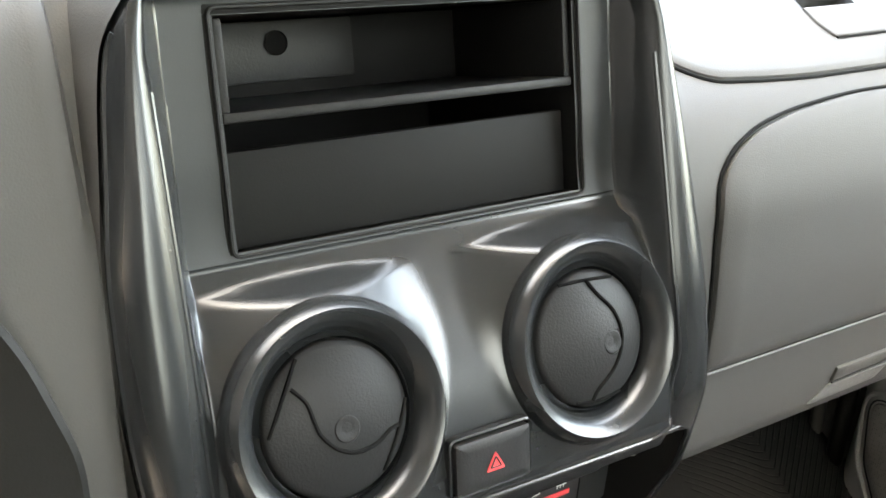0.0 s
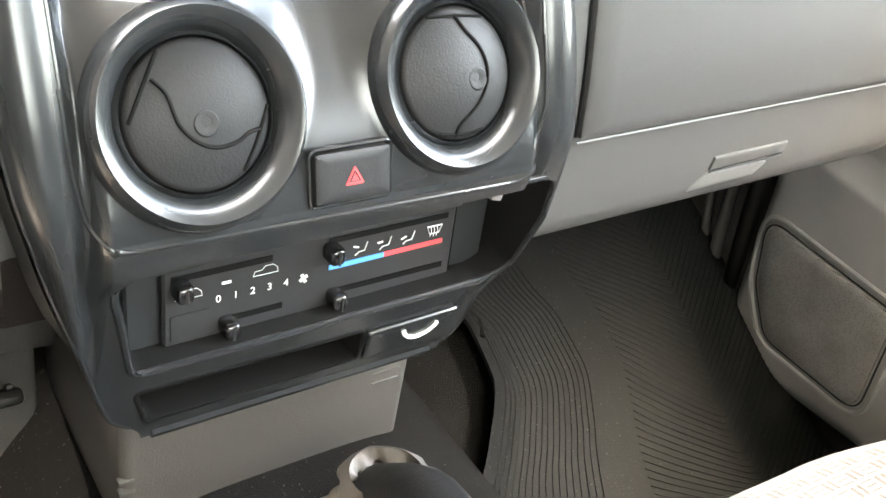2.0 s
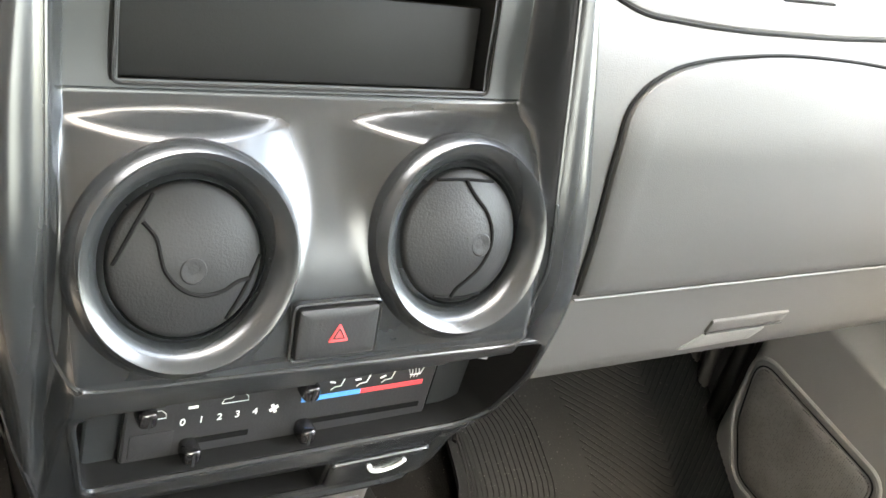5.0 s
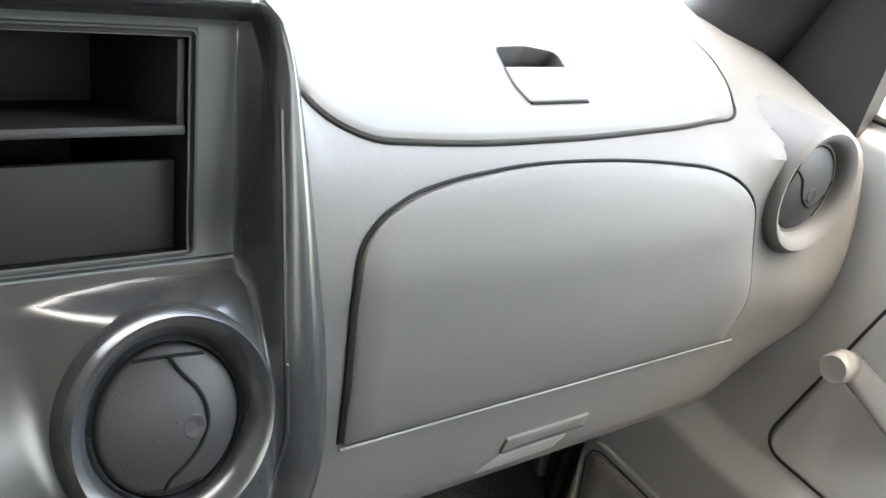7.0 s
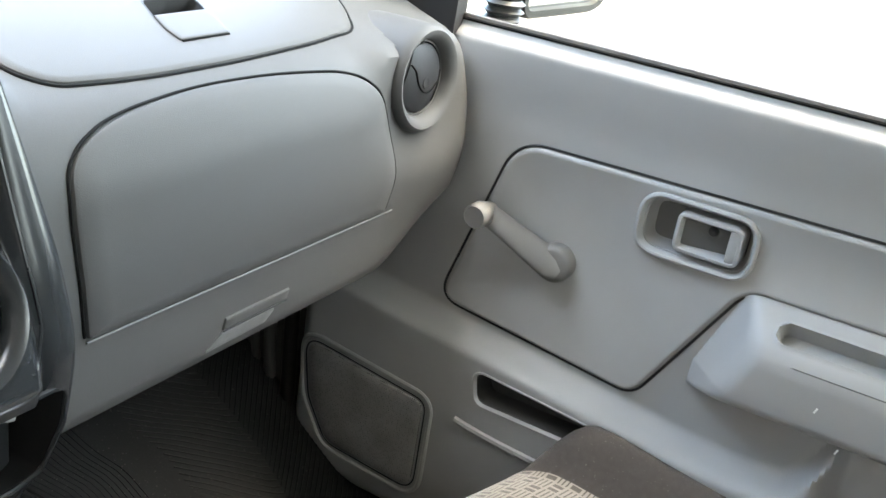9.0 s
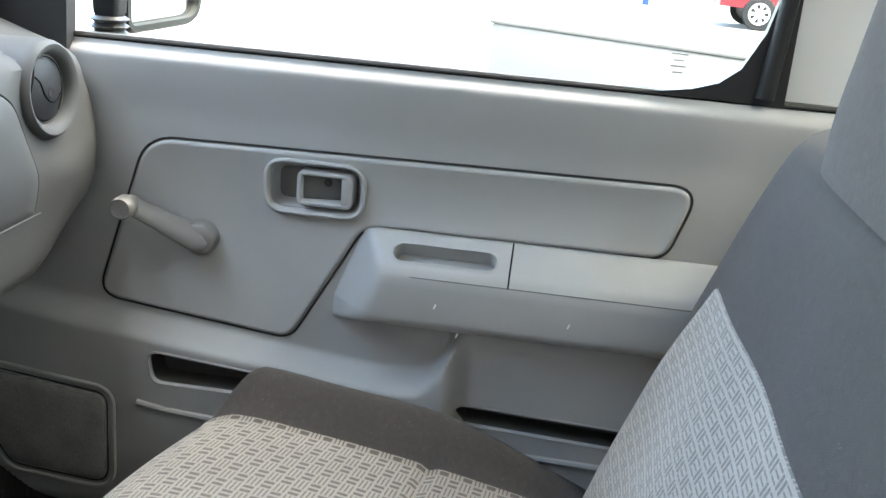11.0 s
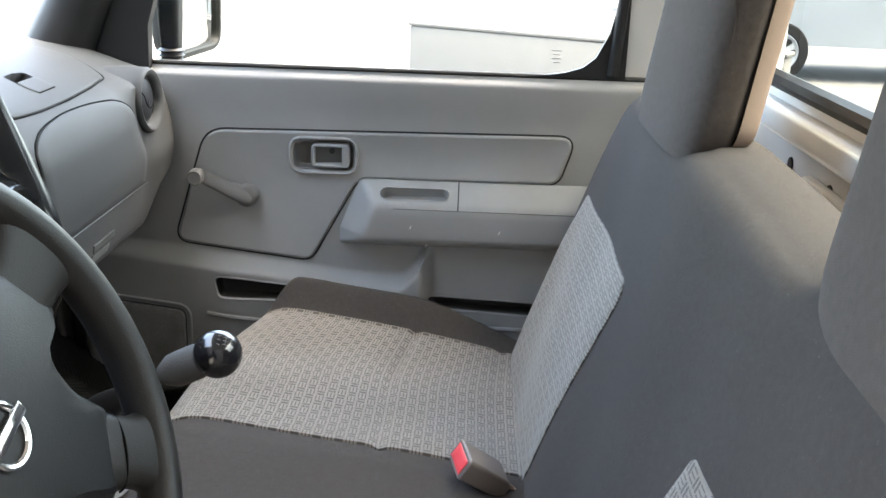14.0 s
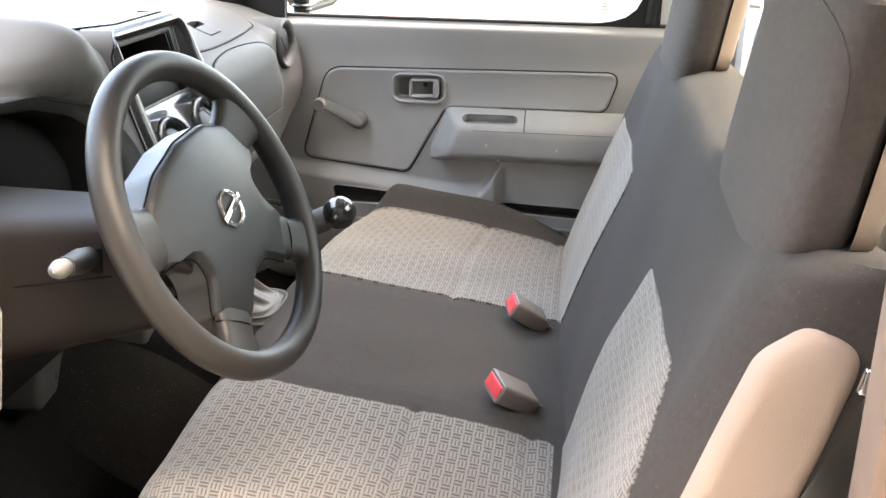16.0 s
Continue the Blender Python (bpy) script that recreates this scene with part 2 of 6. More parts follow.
def bm_slab(fn, nu, nv, thick):
    """A sheet with thickness: fn(u, v, h), h from 0 (face) to -thick (back), edges closed."""
    bm = bmesh.new()
    top = [[bm.verts.new(fn(i / nu, j / nv, 0)) for j in range(nv + 1)] for i in range(nu + 1)]
    bot = [[bm.verts.new(fn(i / nu, j / nv, -thick)) for j in range(nv + 1)] for i in range(nu + 1)]
    for i in range(nu):
        for j in range(nv):
            bm.faces.new((top[i][j], top[i + 1][j], top[i + 1][j + 1], top[i][j + 1]))
            bm.faces.new((bot[i][j], bot[i][j + 1], bot[i + 1][j + 1], bot[i + 1][j]))
    for i in range(nu):
        bm.faces.new((top[i][0], bot[i][0], bot[i + 1][0], top[i + 1][0]))
        bm.faces.new((top[i][nv], top[i + 1][nv], bot[i + 1][nv], bot[i][nv]))
    for j in range(nv):
        bm.faces.new((top[0][j], top[0][j + 1], bot[0][j + 1], bot[0][j]))
        bm.faces.new((top[nu][j], bot[nu][j], bot[nu][j + 1], top[nu][j + 1]))
    return bm


def rounded(pts, radii, n=7):
    """A closed outline: the polygon with its corners rounded, its long sides cut into short pieces."""
    out = []
    k = len(pts)
    if isinstance(radii, (int, float)):
        radii = [radii] * k
    for i in range(k):
        p, a, b = Vector(pts[i]), Vector(pts[i - 1]), Vector(pts[(i + 1) % k])
        d0, d1 = (a - p).normalized(), (b - p).normalized()
        half = max(0.05, d0.angle(d1) / 2)
        cut = min(radii[i] / math.tan(half), (a - p).length * 0.48, (b - p).length * 0.48)
        s, e = p + d0 * cut, p + d1 * cut
        for j in range(n + 1):
            t = j / n
            out.append((1 - t)**2 * s + 2 * t * (1 - t) * p + t * t * e)
    res = []
    for i, p in enumerate(out):
        q = out[(i + 1) % len(out)]
        m = max(1, int((q - p).length / 0.015))
        for j in range(m):
            res.append(tuple(p.lerp(q, j / m)))
    return res


def inset(outline, d):
    """The outline drawn in by d along its normals."""
    res = []
    k = len(outline)
    area = sum(outline[i - 1][0] * outline[i][1] - outline[i][0] * outline[i - 1][1] for i in range(k))
    sg = 1 if area > 0 else -1
    for i in range(k):
        a, b = Vector(outline[i - 1]), Vector(outline[(i + 1) % k])
        t = (b - a)
        if t.length < 1e-9:
            t = Vector((1, 0))
        t.normalize()
        res.append((outline[i][0] - sg * t.y * d, outline[i][1] + sg * t.x * d))
    return res


def bm_loft(surf, loops, cap=True, base=False, uv=None, rings=5):
    """Skins outlines: loops of (outline, height), outermost first; the last is filled towards its middle in rings."""
    bm = bmesh.new()
    lay = bm.loops.layers.uv.new("UVMap") if uv else None
    pos = {}

    def ring(ol, h):
        vs = []
        for p in ol:
            v = bm.verts.new(surf(p[0], p[1], h))
            pos[v] = p
            vs.append(v)
        return vs
    rows = [ring(ol, h) for ol, h in loops]
    if cap:
        ol, h = loops[-1]
        c = (sum(p[0] for p in ol) / len(ol), sum(p[1] for p in ol) / len(ol))
        for r in range(1, rings):
            t = 1 - r / rings
            rows.append(ring([(lerp(c[0], p[0], t), lerp(c[1], p[1], t)) for p in ol], h))
    faces = []
    for a, b in zip(rows, rows[1:]):
        n = len(a)
        for i in range(n):
            faces.append(bm.faces.new((a[i], a[(i + 1) % n], b[(i + 1) % n], b[i])))
    if cap:
        v = bm.verts.new(surf(c[0], c[1], loops[-1][1]))
        pos[v] = c
        a = rows[-1]
        for i in range(len(a)):
            faces.append(bm.faces.new((a[i], a[(i + 1) % len(a)], v)))
    if base:
        bm.faces.new(rows[0])
    if uv:
        for f in faces:
            for lp in f.loops:
                lp[lay].uv = uv(*pos[lp.vert])
    return bm


def panel(surf, outline, proud=0.003, edge=0.003, depth=0.004, rings=6, uv=None):
    """A plate that follows a surface, with a rounded edge that goes down into it."""
    return bm_loft(surf, [(outline, -depth), (outline, proud - edge), (inset(outline, edge * 0.35), proud - edge * 0.3),
                          (inset(outline, edge), proud)], uv=uv, rings=rings)


def bm_tube(points, radius, sides=8, closed=False, flat=1.0):
    """A tube along points; radius may be a list."""
    bm = bmesh.new()
    pts = [Vector(p) for p in points]
    n = len(pts)
    rings = []
    ref = None
    for i, p in enumerate(pts):
        if closed:
            t = pts[(i + 1) % n] - pts[i - 1]
        else:
            t = pts[min(i + 1, n - 1)] - pts[max(i - 1, 0)]
        t.normalize()
        if ref is None:
            ref = t.orthogonal().normalized()
        ref = (ref - t * ref.dot(t)).normalized()
        o = t.cross(ref)
        r = radius[i] if isinstance(radius, (list, tuple)) else radius
        rings.append([bm.verts.new(p + (ref * math.cos(2 * math.pi * k / sides) + o * math.sin(2 * math.pi * k / sides) * flat) * r) for k in range(sides)])
    m = n if closed else n - 1
    for i in range(m):
        a, b = rings[i], rings[(i + 1) % n]
        # the last ring of a closed tube may be turned against the first
        sh = min(range(sides), key=lambda s: (a[0].co - b[s].co).length) if closed and i == n - 1 else 0
        for k in range(sides):
            bm.faces.new((a[k], a[(k + 1) % sides], b[(k + 1 + sh) % sides], b[(k + sh) % sides]))
    if not closed:
        bm.faces.new(rings[0])
        bm.faces.new(rings[-1])
    return bm


def bm_lathe(profile, m, n=48, cap=False):
    """Turns (radius, height) round the z axis of the pose m."""
    bm = bmesh.new()
    rows = [[bm.verts.new(m @ Vector((r * math.cos(2 * math.pi * k / n), r * math.sin(2 * math.pi * k / n), h))) for k in range(n)] for r, h in profile]
    for a, b in zip(rows, rows[1:]):
        for k in range(n):
            bm.faces.new((a[k], a[(k + 1) % n], b[(k + 1) % n], b[k]))
    if cap:
        bm.faces.new(rows[0])
        bm.faces.new(rows[-1])
    return bm


def bm_box(size, m, bevel=0.003, seg=2):
    bm = bmesh.new()
    bmesh.ops.create_cube(bm, size=1)
    bmesh.ops.scale(bm, vec=size, verts=bm.verts)
    if bevel:
        bmesh.ops.bevel(bm, geom=bm.edges[:], offset=bevel, segments=seg, profile=0.5, affect="EDGES")
    bmesh.ops.transform(bm, matrix=m, verts=bm.verts)
    return bm


def join(*bms):
    out = bmesh.new()
    for b in bms:
        me = bpy.data.meshes.new("tmp")
        b.to_mesh(me)
        b.free()
        out.from_mesh(me)
        bpy.data.meshes.remove(me)
    return out


def facing(origin, normal, up=(0, 0, 1)):
    """A pose whose z axis is the normal and whose y axis is nearest to up."""
    z = Vector(normal).normalized()
    x = Vector(up).cross(z).normalized()
    y = z.cross(x)
    m = Matrix((x, y, z)).transposed().to_4x4()
    m.translation = origin
    return m


def flat_on(m):
    return lambda u, v, h: m @ Vector((u, v, h))


# ---- setting: ground, cab shell ----
FLOOR_Z, DOOR_X, CAB_LEFT = 0.25, 0.705, -0.77
GROUND_Z = -0.32

g = bm_grid(lambda u, v: ((u - 0.5) * 400, (v - 0.5) * 400, GROUND_Z), 8, 8)
ground = tagged(part("ground", g, CONCRETE), "grey concrete lot", "ground", kind="structure")
# added, unseen: blocks daylight that would come in at the driver's side
tagged(part("light_block_wall", bm_box((0.2, 40, 4.6), pose(-2.4, 0, GROUND_Z + 2.3), 0.02), SIDEBLOCK), "added dark wall out of view that cuts the side light", "wall", kind="structure")
low_wall = thing("low_wall", "low cream rendered wall across the lot", "wall", kind="structure", at=(4.94, -0.21, GROUND_Z))
low_wall.matrix_world = pose(4.94, -0.21, GROUND_Z, 0, 0, 241.5)
part("wall_body", bm_box((2.1, 0.16, 0.92), pose(1.05, 0, 0.46), 0.01), CREAM, low_wall)
part("coping", bm_box((2.12, 0.172, 0.02), pose(1.05, 0, 0.93), 0.006), CREAM, low_wall)


def slab(name, lo, hi, material, label, category, bevel=0.004, kind="structure"):
    c = [(a + b) / 2 for a, b in zip(lo, hi)]
    s = [b - a for a, b in zip(lo, hi)]
    return tagged(part(name, bm_box(s, Matrix.Translation(c), bevel), material), label, category, kind=kind)


slab("floor", (CAB_LEFT - 0.05, -1.0, FLOOR_Z - 0.04), (DOOR_X + 0.06, 0.62, FLOOR_Z), CARPET, "dark carpeted cab floor", "floor")
slab("firewall", (CAB_LEFT - 0.05, 0.60, FLOOR_Z - 0.04), (DOOR_X + 0.06, 0.66, 0.93), CARPET, "dark carpeted firewall under the dashboard", "wall")
slab("ceiling", (CAB_LEFT - 0.05, -1.02, 1.48), (DOOR_X + 0.10, 0.04, 1.52), HEADLINER, "light grey cab headliner", "ceiling", 0.01)

# rear wall of the cab, with its window opening
rear = thing("wall_rear", "grey white sheet metal rear cab wall with window", "wall", kind="structure")
for lo, hi in (((CAB_LEFT - 0.05, -1.04, FLOOR_Z), (DOOR_X + 0.08, -1.01, 0.925)), ((CAB_LEFT - 0.05, -1.04, 1.38), (DOOR_X + 0.08, -1.01, 1.50)),
               ((CAB_LEFT - 0.05, -1.04, 0.925), (CAB_LEFT + 0.10, -1.01, 1.38)), ((DOOR_X - 0.07, -1.04, 0.925), (DOOR_X + 0.08, -1.01, 1.38))):
    part("wall_panel", bm_box([b - a for a, b in zip(lo, hi)], Matrix.Translation([(a + b) / 2 for a, b in zip(lo, hi)]), 0.006), BAREMETAL, rear)
part("channel", bm_box((1.40, 0.030, 0.046), pose(-0.03, -0.998, 0.876), 0.013, 3), BAREMETAL, rear)
for k in range(5):
    part("stamped_hole", bm_lathe([(0.011, 0), (0.0105, 0.002), (0.0005, 0.0022)], facing((0.10 + 0.085 * k, -1.0095, 0.815 - 0.05 * (k % 2)), (0, 1, 0)), 20), LIGHTGREY if k % 2 else BLACK, rear)
part("pressing", bm_box((0.24, 0.022, 0.14), pose(0.22, -1.0, 0.755, 0, 0, 0), 0.012, 3), BAREMETAL, rear)
part("pressing", bm_box((0.24, 0.022, 0.14), pose(-0.18, -1.0, 0.755, 0, 0, 0), 0.012, 3), BAREMETAL, rear)
part("plug", bm_lathe([(0.016, 0), (0.015, 0.006), (0.0005, 0.008)], facing((0.05, -1.008, 0.80), (0, 1, 0)), 24), LIGHTGREY, rear)
ring_pts = rounded([(CAB_LEFT + 0.10, 0.925), (DOOR_X - 0.07, 0.925), (DOOR_X - 0.07, 1.38), (CAB_LEFT + 0.10, 1.38)], 0.05)
part("window_seal", bm_tube([(x, -1.005, z) for x, z in ring_pts], 0.014, 8, True), RUBBER, rear, "black rubber rear window seal")
pane = part("pane", bm_grid(lambda u, v: Vector((lerp(CAB_LEFT + 0.10, DOOR_X - 0.07, u), -1.025, lerp(0.925, 1.38, v))), 2, 2), TINTED, rear, "tinted rear window pane")


# transmission hump
def hump(u, v):
    y = lerp(-0.30, 0.6, v)
    a = lerp(-1, 1, u)
    h = spline([(-0.3, 0.19), (-0.15, 0.205), (0.0, 0.225), (0.25, 0.25), (0.6, 0.30)], y)
    w = 0.23
    return (0.03 + a * w, y, FLOOR_Z - 0.02 + (h + 0.02) * (1 - abs(a)**4))


tagged(part("tunnel", bm_grid(hump, 40, 30), CARPET), "dark carpeted transmission tunnel", "floor", kind="structure")


# ---- dashboard ----
FACE = [(0.08, 0.628), (0.01, 0.632), (-0.012, 0.645), (-0.020, 0.715), (-0.026, 0.77), (-0.024, 0.815), (-0.014, 0.848), (-0.002, 0.868), (0.018, 0.881),
        (0.05, 0.895), (0.10, 0.912), (0.16, 0.926), (0.25, 0.935), (0.40, 0.935), (0.62, 0.92)]
ACC = [0.0]
for a, b in zip(FACE, FACE[1:]):
    ACC.append(ACC[-1] + math.hypot(b[0] - a[0], b[1] - a[1]))
FY = [(s, p[0]) for s, p in zip(ACC, FACE)]
FZ = [(s, p[1]) for s, p in zip(ACC, FACE)]


def s_of_z(z):
    """Arc length on the front face at the height z."""
    for i in range(1, 9):
        if z <= FACE[i + 1][1]:
            return lerp(ACC[i], ACC[i + 1], (z - FACE[i][1]) / (FACE[i + 1][1] - FACE[i][1]))
    return ACC[9]


def s_of_y(y):
    """Arc length on the top at the depth y."""
    for i in range(7, len(FACE) - 1):
        if y <= FACE[i + 1][0]:
            return lerp(ACC[i], ACC[i + 1], (y - FACE[i][0]) / (FACE[i + 1][0] - FACE[i][0]))
    return ACC[-1]


def within(ol, x, z):
    c = False
    for i in range(len(ol)):
        (x0, z0), (x1, z1) = ol[i - 1], ol[i]
        if (z0 > z) != (z1 > z) and x < (x1 - x0) * (z - z0) / (z1 - z0) + x0:
            c = not c
    return c


def near_on(ol, y, z):
    """Nearest point of a closed outline."""
    p, best = Vector((y, z)), None
    for i in range(len(ol)):
        a, b = Vector(ol[i - 1]), Vector(ol[i])
        d = b - a
        t = max(0.0, min(1.0, (p - a).dot(d) / max(1e-12, d.length_squared)))
        q = a + d * t
        if best is None or (p - q).length_squared < (p - best).length_squared:
            best = q
    return best


DASH_R = 0.702


def dash0(x, s):
    y, z = spline(FY, s), spline(FZ, s)
    front = 1 - step(0.02, 0.3, y)
    y -= 0.014 * step(0.56, 0.66, x) * front * step(0.63, 0.70, z)
    d = math.hypot(x - 0.600, z - 0.846)
    if y < 0.1:
        y = lerp(y, -0.020 - 0.05 * (x - 0.600), (1 - step(0.052, 0.100, d)) * (1 - step(-0.005, 0.045, y)))
    z = lerp(z, max(z, 0.958), (1 - (step(0.135, 0.172, x) if x > 0 else step(0.19, 0.36, -x))) * step(0.87, 0.905, z) * (1 - step(0.25, 0.48, y)))
    t = max(0.0, (x - 0.665) / (DASH_R - 0.665))
    roll = 1 - math.sqrt(max(0.0, 1 - min(1, t)**2))
    y += 0.05 * roll * front
    z -= 0.03 * roll * step(0.84, 0.93, z)
    z += 0.06 * step(0.56, 0.70, x) * (1 - step(0.63, 0.76, z)) * front
    return Vector((x, y, z))


def dash(x, s, h=0.0):
    p = dash0(x, s)
    if h == 0.0:
        return p
    e = 0.004
    n = (dash0(x + e, s) - dash0(x - e, s)).cross(dash0(x, s + e) - dash0(x, s - e))
    if n.length < 1e-12:
        return p
    n.normalize()
    if n.y > 0 and n.z < 0.2:
        n = -n
    return p + n * h


dashboard = thing("dashboard", "grey grained plastic pickup dashboard with glove box", "dashboard", at=(0.0, 0.1, 0.62))
dashboard.matrix_world = Matrix.Identity(4)


def dash_body(x0, x1, n):
    return bm_grid(lambda u, v: dash(lerp(x0, x1, u), lerp(0.0, ACC[-1], v)), n, 70)


bm = dash_body(0.130, DASH_R, 92)
bmesh.ops.delete(bm, geom=[f for f in bm.faces if f.calc_center_median().y < 0.03 and math.hypot(f.calc_center_median().x - 0.600, f.calc_center_median().z - 0.846) < 0.0475], context="FACES")
bmesh.ops.delete(bm, geom=[f for f in bm.faces if 0.318 < f.calc_center_median().x < 0.412 and 0.055 < f.calc_center_median().y < 0.11], context="FACES")
bmesh.ops.delete(bm, geom=[f for f in bm.faces if f.calc_center_median().x < 0.147 and f.calc_center_median().z < 0.74 and f.calc_center_median().y < 0.04], context="FACES")
part("body", bm, GREY, dashboard)
part("top_middle", bm_grid(lambda u, v: dash(lerp(-0.132, 0.132, u), lerp(s_of_y(0.05), ACC[-1], v)), 12, 30), GREY, dashboard)
part("end_cap", bm_grid(lambda u, v: dash0(DASH_R, lerp(0, ACC[-1], v)).lerp(Vector((DASH_R, 0.3, 0.80)), u), 2, 60), GREY, dashboard)

# glove box door
zz = s_of_z
GLOVE = rounded([(x, zz(z)) for x, z in ((0.190, 0.716), (0.561, 0.716), (0.566, 0.745), (0.561, 0.775), (0.550, 0.808), (0.536, 0.838), (0.512, 0.855), (0.478, 0.8635), (0.394, 0.8705), (0.308, 0.8715),
                                         (0.245, 0.868), (0.212, 0.862), (0.189, 0.853), (0.176, 0.840), (0.173, 0.815), (0.179, 0.765))],
                [0.005, 0.005] + [1.0] * 14, 5)
part("glove_box_door", panel(dash, inset(GLOVE, 0.0015), 0.0035, 0.004, 0.003, 10), GREY, dashboard, "grey curved glove box door, closed")
k0 = [i for i, p in enumerate(GLOVE) if p[1] > zz(0.719)]
gi = next(i for i in k0 if GLOVE[i - 1][1] <= zz(0.719))
part("glove_box_gap", bm_tube([dash(*GLOVE[(gi + j) % len(GLOVE)], 0.0002) for j in range(len(k0))], 0.0012, 6), DEEP, dashboard)
# lighter than the dashboard: the seam's highlight is painted on
part("lower_seam", bm_tube([dash(lerp(0.572, 0.19, i / 20), zz(0.716), 0.0022) for i in range(21)], 0.0008, 6), CUP, dashboard)

# flap handle of the glove box
GH = rounded([(0.336, zz(0.671)), (0.419, zz(0.672)), (0.422, zz(0.682)), (0.338, zz(0.682))], 0.0015)
GL = rounded([(0.317, zz(0.654)), (0.394, zz(0.656)), (0.406, zz(0.668)), (0.336, zz(0.669))], 0.002)
part("glove_box_handle", panel(dash, GH, 0.0022, 0.002, 0.006, 4), GREY, dashboard, "grey pull flap")
# the light falling on the ledge is painted as a paler grey
part("handle_ledge", panel(dash, GL, 0.0012, 0.001, 0.004, 4), CUP, dashboard, "finger ledge, paler for the light on it")
part("handle_gap", bm_tube([dash(lerp(0.338, 0.420, k / 12), zz(0.670) + 0.0008 * k / 12, 0.0012) for k in range(13)], 0.0009, 5), BLACK, dashboard)

# lid of the top tray with its latch
yy = s_of_y
LID = rounded([(x, yy(y)) for x, y in ((0.171, 0.070), (0.177, 0.036), (0.199, 0.0195), (0.269, 0.0145), (0.372, 0.0155), (0.479, 0.0205), (0.530, 0.027), (0.556, 0.040), (0.571, 0.060), (0.588, 0.100),
                                       (0.585, 0.150), (0.545, 0.195), (0.42, 0.213), (0.30, 0.213), (0.205, 0.195), (0.172, 0.150), (0.167, 0.110))], 1.0, 5)
lid = panel(dash, inset(LID, 0.001), 0.003, 0.004, 0.003, 42)
WELL = rounded([(0.334, 0.070), (0.392, 0.071), (0.3975, 0.089), (0.371, 0.0945), (0.342, 0.092)], [0.002, 0.002, 0.007, 0.02, 0.007], 6)
gone = [f for f in lid.faces if within(WELL, f.calc_center_median().x, f.calc_center_median().y)]
lip = {v for f in gone for v in f.verts if any(g not in gone for g in v.link_faces)}
bmesh.ops.delete(lid, geom=gone, context="FACES")
for v in lip:
    q = near_on(WELL, v.co.x, v.co.y)
    v.co = dash(q.x, s_of_y(q.y), 0.003)
part("tray_lid", lid, GREY, dashboard, "grey lid of the dashboard tray, closed")
part("tray_gap", bm_tube([dash(u, v, 0.0002) for u, v in LID], 0.0012, 6, True), DEEP, dashboard)
WELL_S = [(x, yy(y)) for x, y in WELL]
# same plastic as the lid, darkened here to carry the recess's shade
part("latch_well", bm_loft(dash, [(inset(WELL_S, -0.0015), 0.0033), (WELL_S, 0.0034), (inset(WELL_S, 0.0008), 0.0022), (inset(WELL_S, 0.001), -0.012), (inset(WELL_S, 0.005), -0.018)], rings=4), VENT, dashboard, "finger well, its shade put into the dark colour")
LATCH = rounded([(0.332, yy(0.041)), (0.388, yy(0.042)), (0.3935, yy(0.062)), (0.392, yy(0.0725)), (0.334, yy(0.0715)), (0.330, yy(0.055))], [0.003, 0.004, 0.02, 0.001, 0.001, 0.02])
part("lid_latch", panel(dash, LATCH, 0.0048, 0.0012, 0.003, 7), GREY, dashboard)
part("latch_line", bm_tube([dash(lerp(0.3335, 0.387, k / 14), lerp(yy(0.0405), yy(0.0415), k / 14), 0.0034) for k in range(15)], 0.0010, 5), DEEP, dashboard)


# round air vents
FLAP_A = [(-0.68, 0.40), (-0.50, 0.24), (-0.40, 0.02), (-0.30, -0.16), (-0.07, -0.335), (0.21, -0.39), (0.50, -0.30), (0.68, -0.16), (0.84, -0.10)]
GAPS_A = ([(-0.61, 0.76), (-0.77, 0.32), (-0.92, -0.19)], [(0.95, 0.23), (0.82, -0.24), (0.67, -0.68)])
FLAP_B = [(-0.18, 0.84), (0.0, 0.64), (0.27, 0.43), (0.44, 0.16), (0.47, -0.10), (0.38, -0.38), (0.24, -0.58), (0.09, -0.77), (0.05, -0.95)]
GAPS_B = ([(-0.64, 0.74), (-0.15, 0.84), (0.34, 0.90)], [(-0.23, -0.94), (0.2, -0.90), (0.58, -0.78)])


def through_points(pts, n):
    """Smooth run through points (uniform Catmull-Rom)."""
    p = [pts[0]] + list(pts) + [pts[-1]]
    out = []
    for i in range(1, len(p) - 2):
        for j in range(n):
            t = j / n
            out.append(tuple(0.5 * (2 * p[i][k] + (p[i + 1][k] - p[i - 1][k]) * t + (2 * p[i - 1][k] - 5 * p[i][k] + 4 * p[i + 1][k] - p[i + 2][k]) * t * t
                                    + (3 * p[i][k] - p[i - 1][k] - 3 * p[i + 1][k] + p[i + 2][k]) * t**3) for k in (0, 1)))
    return out + [tuple(pts[-1])]


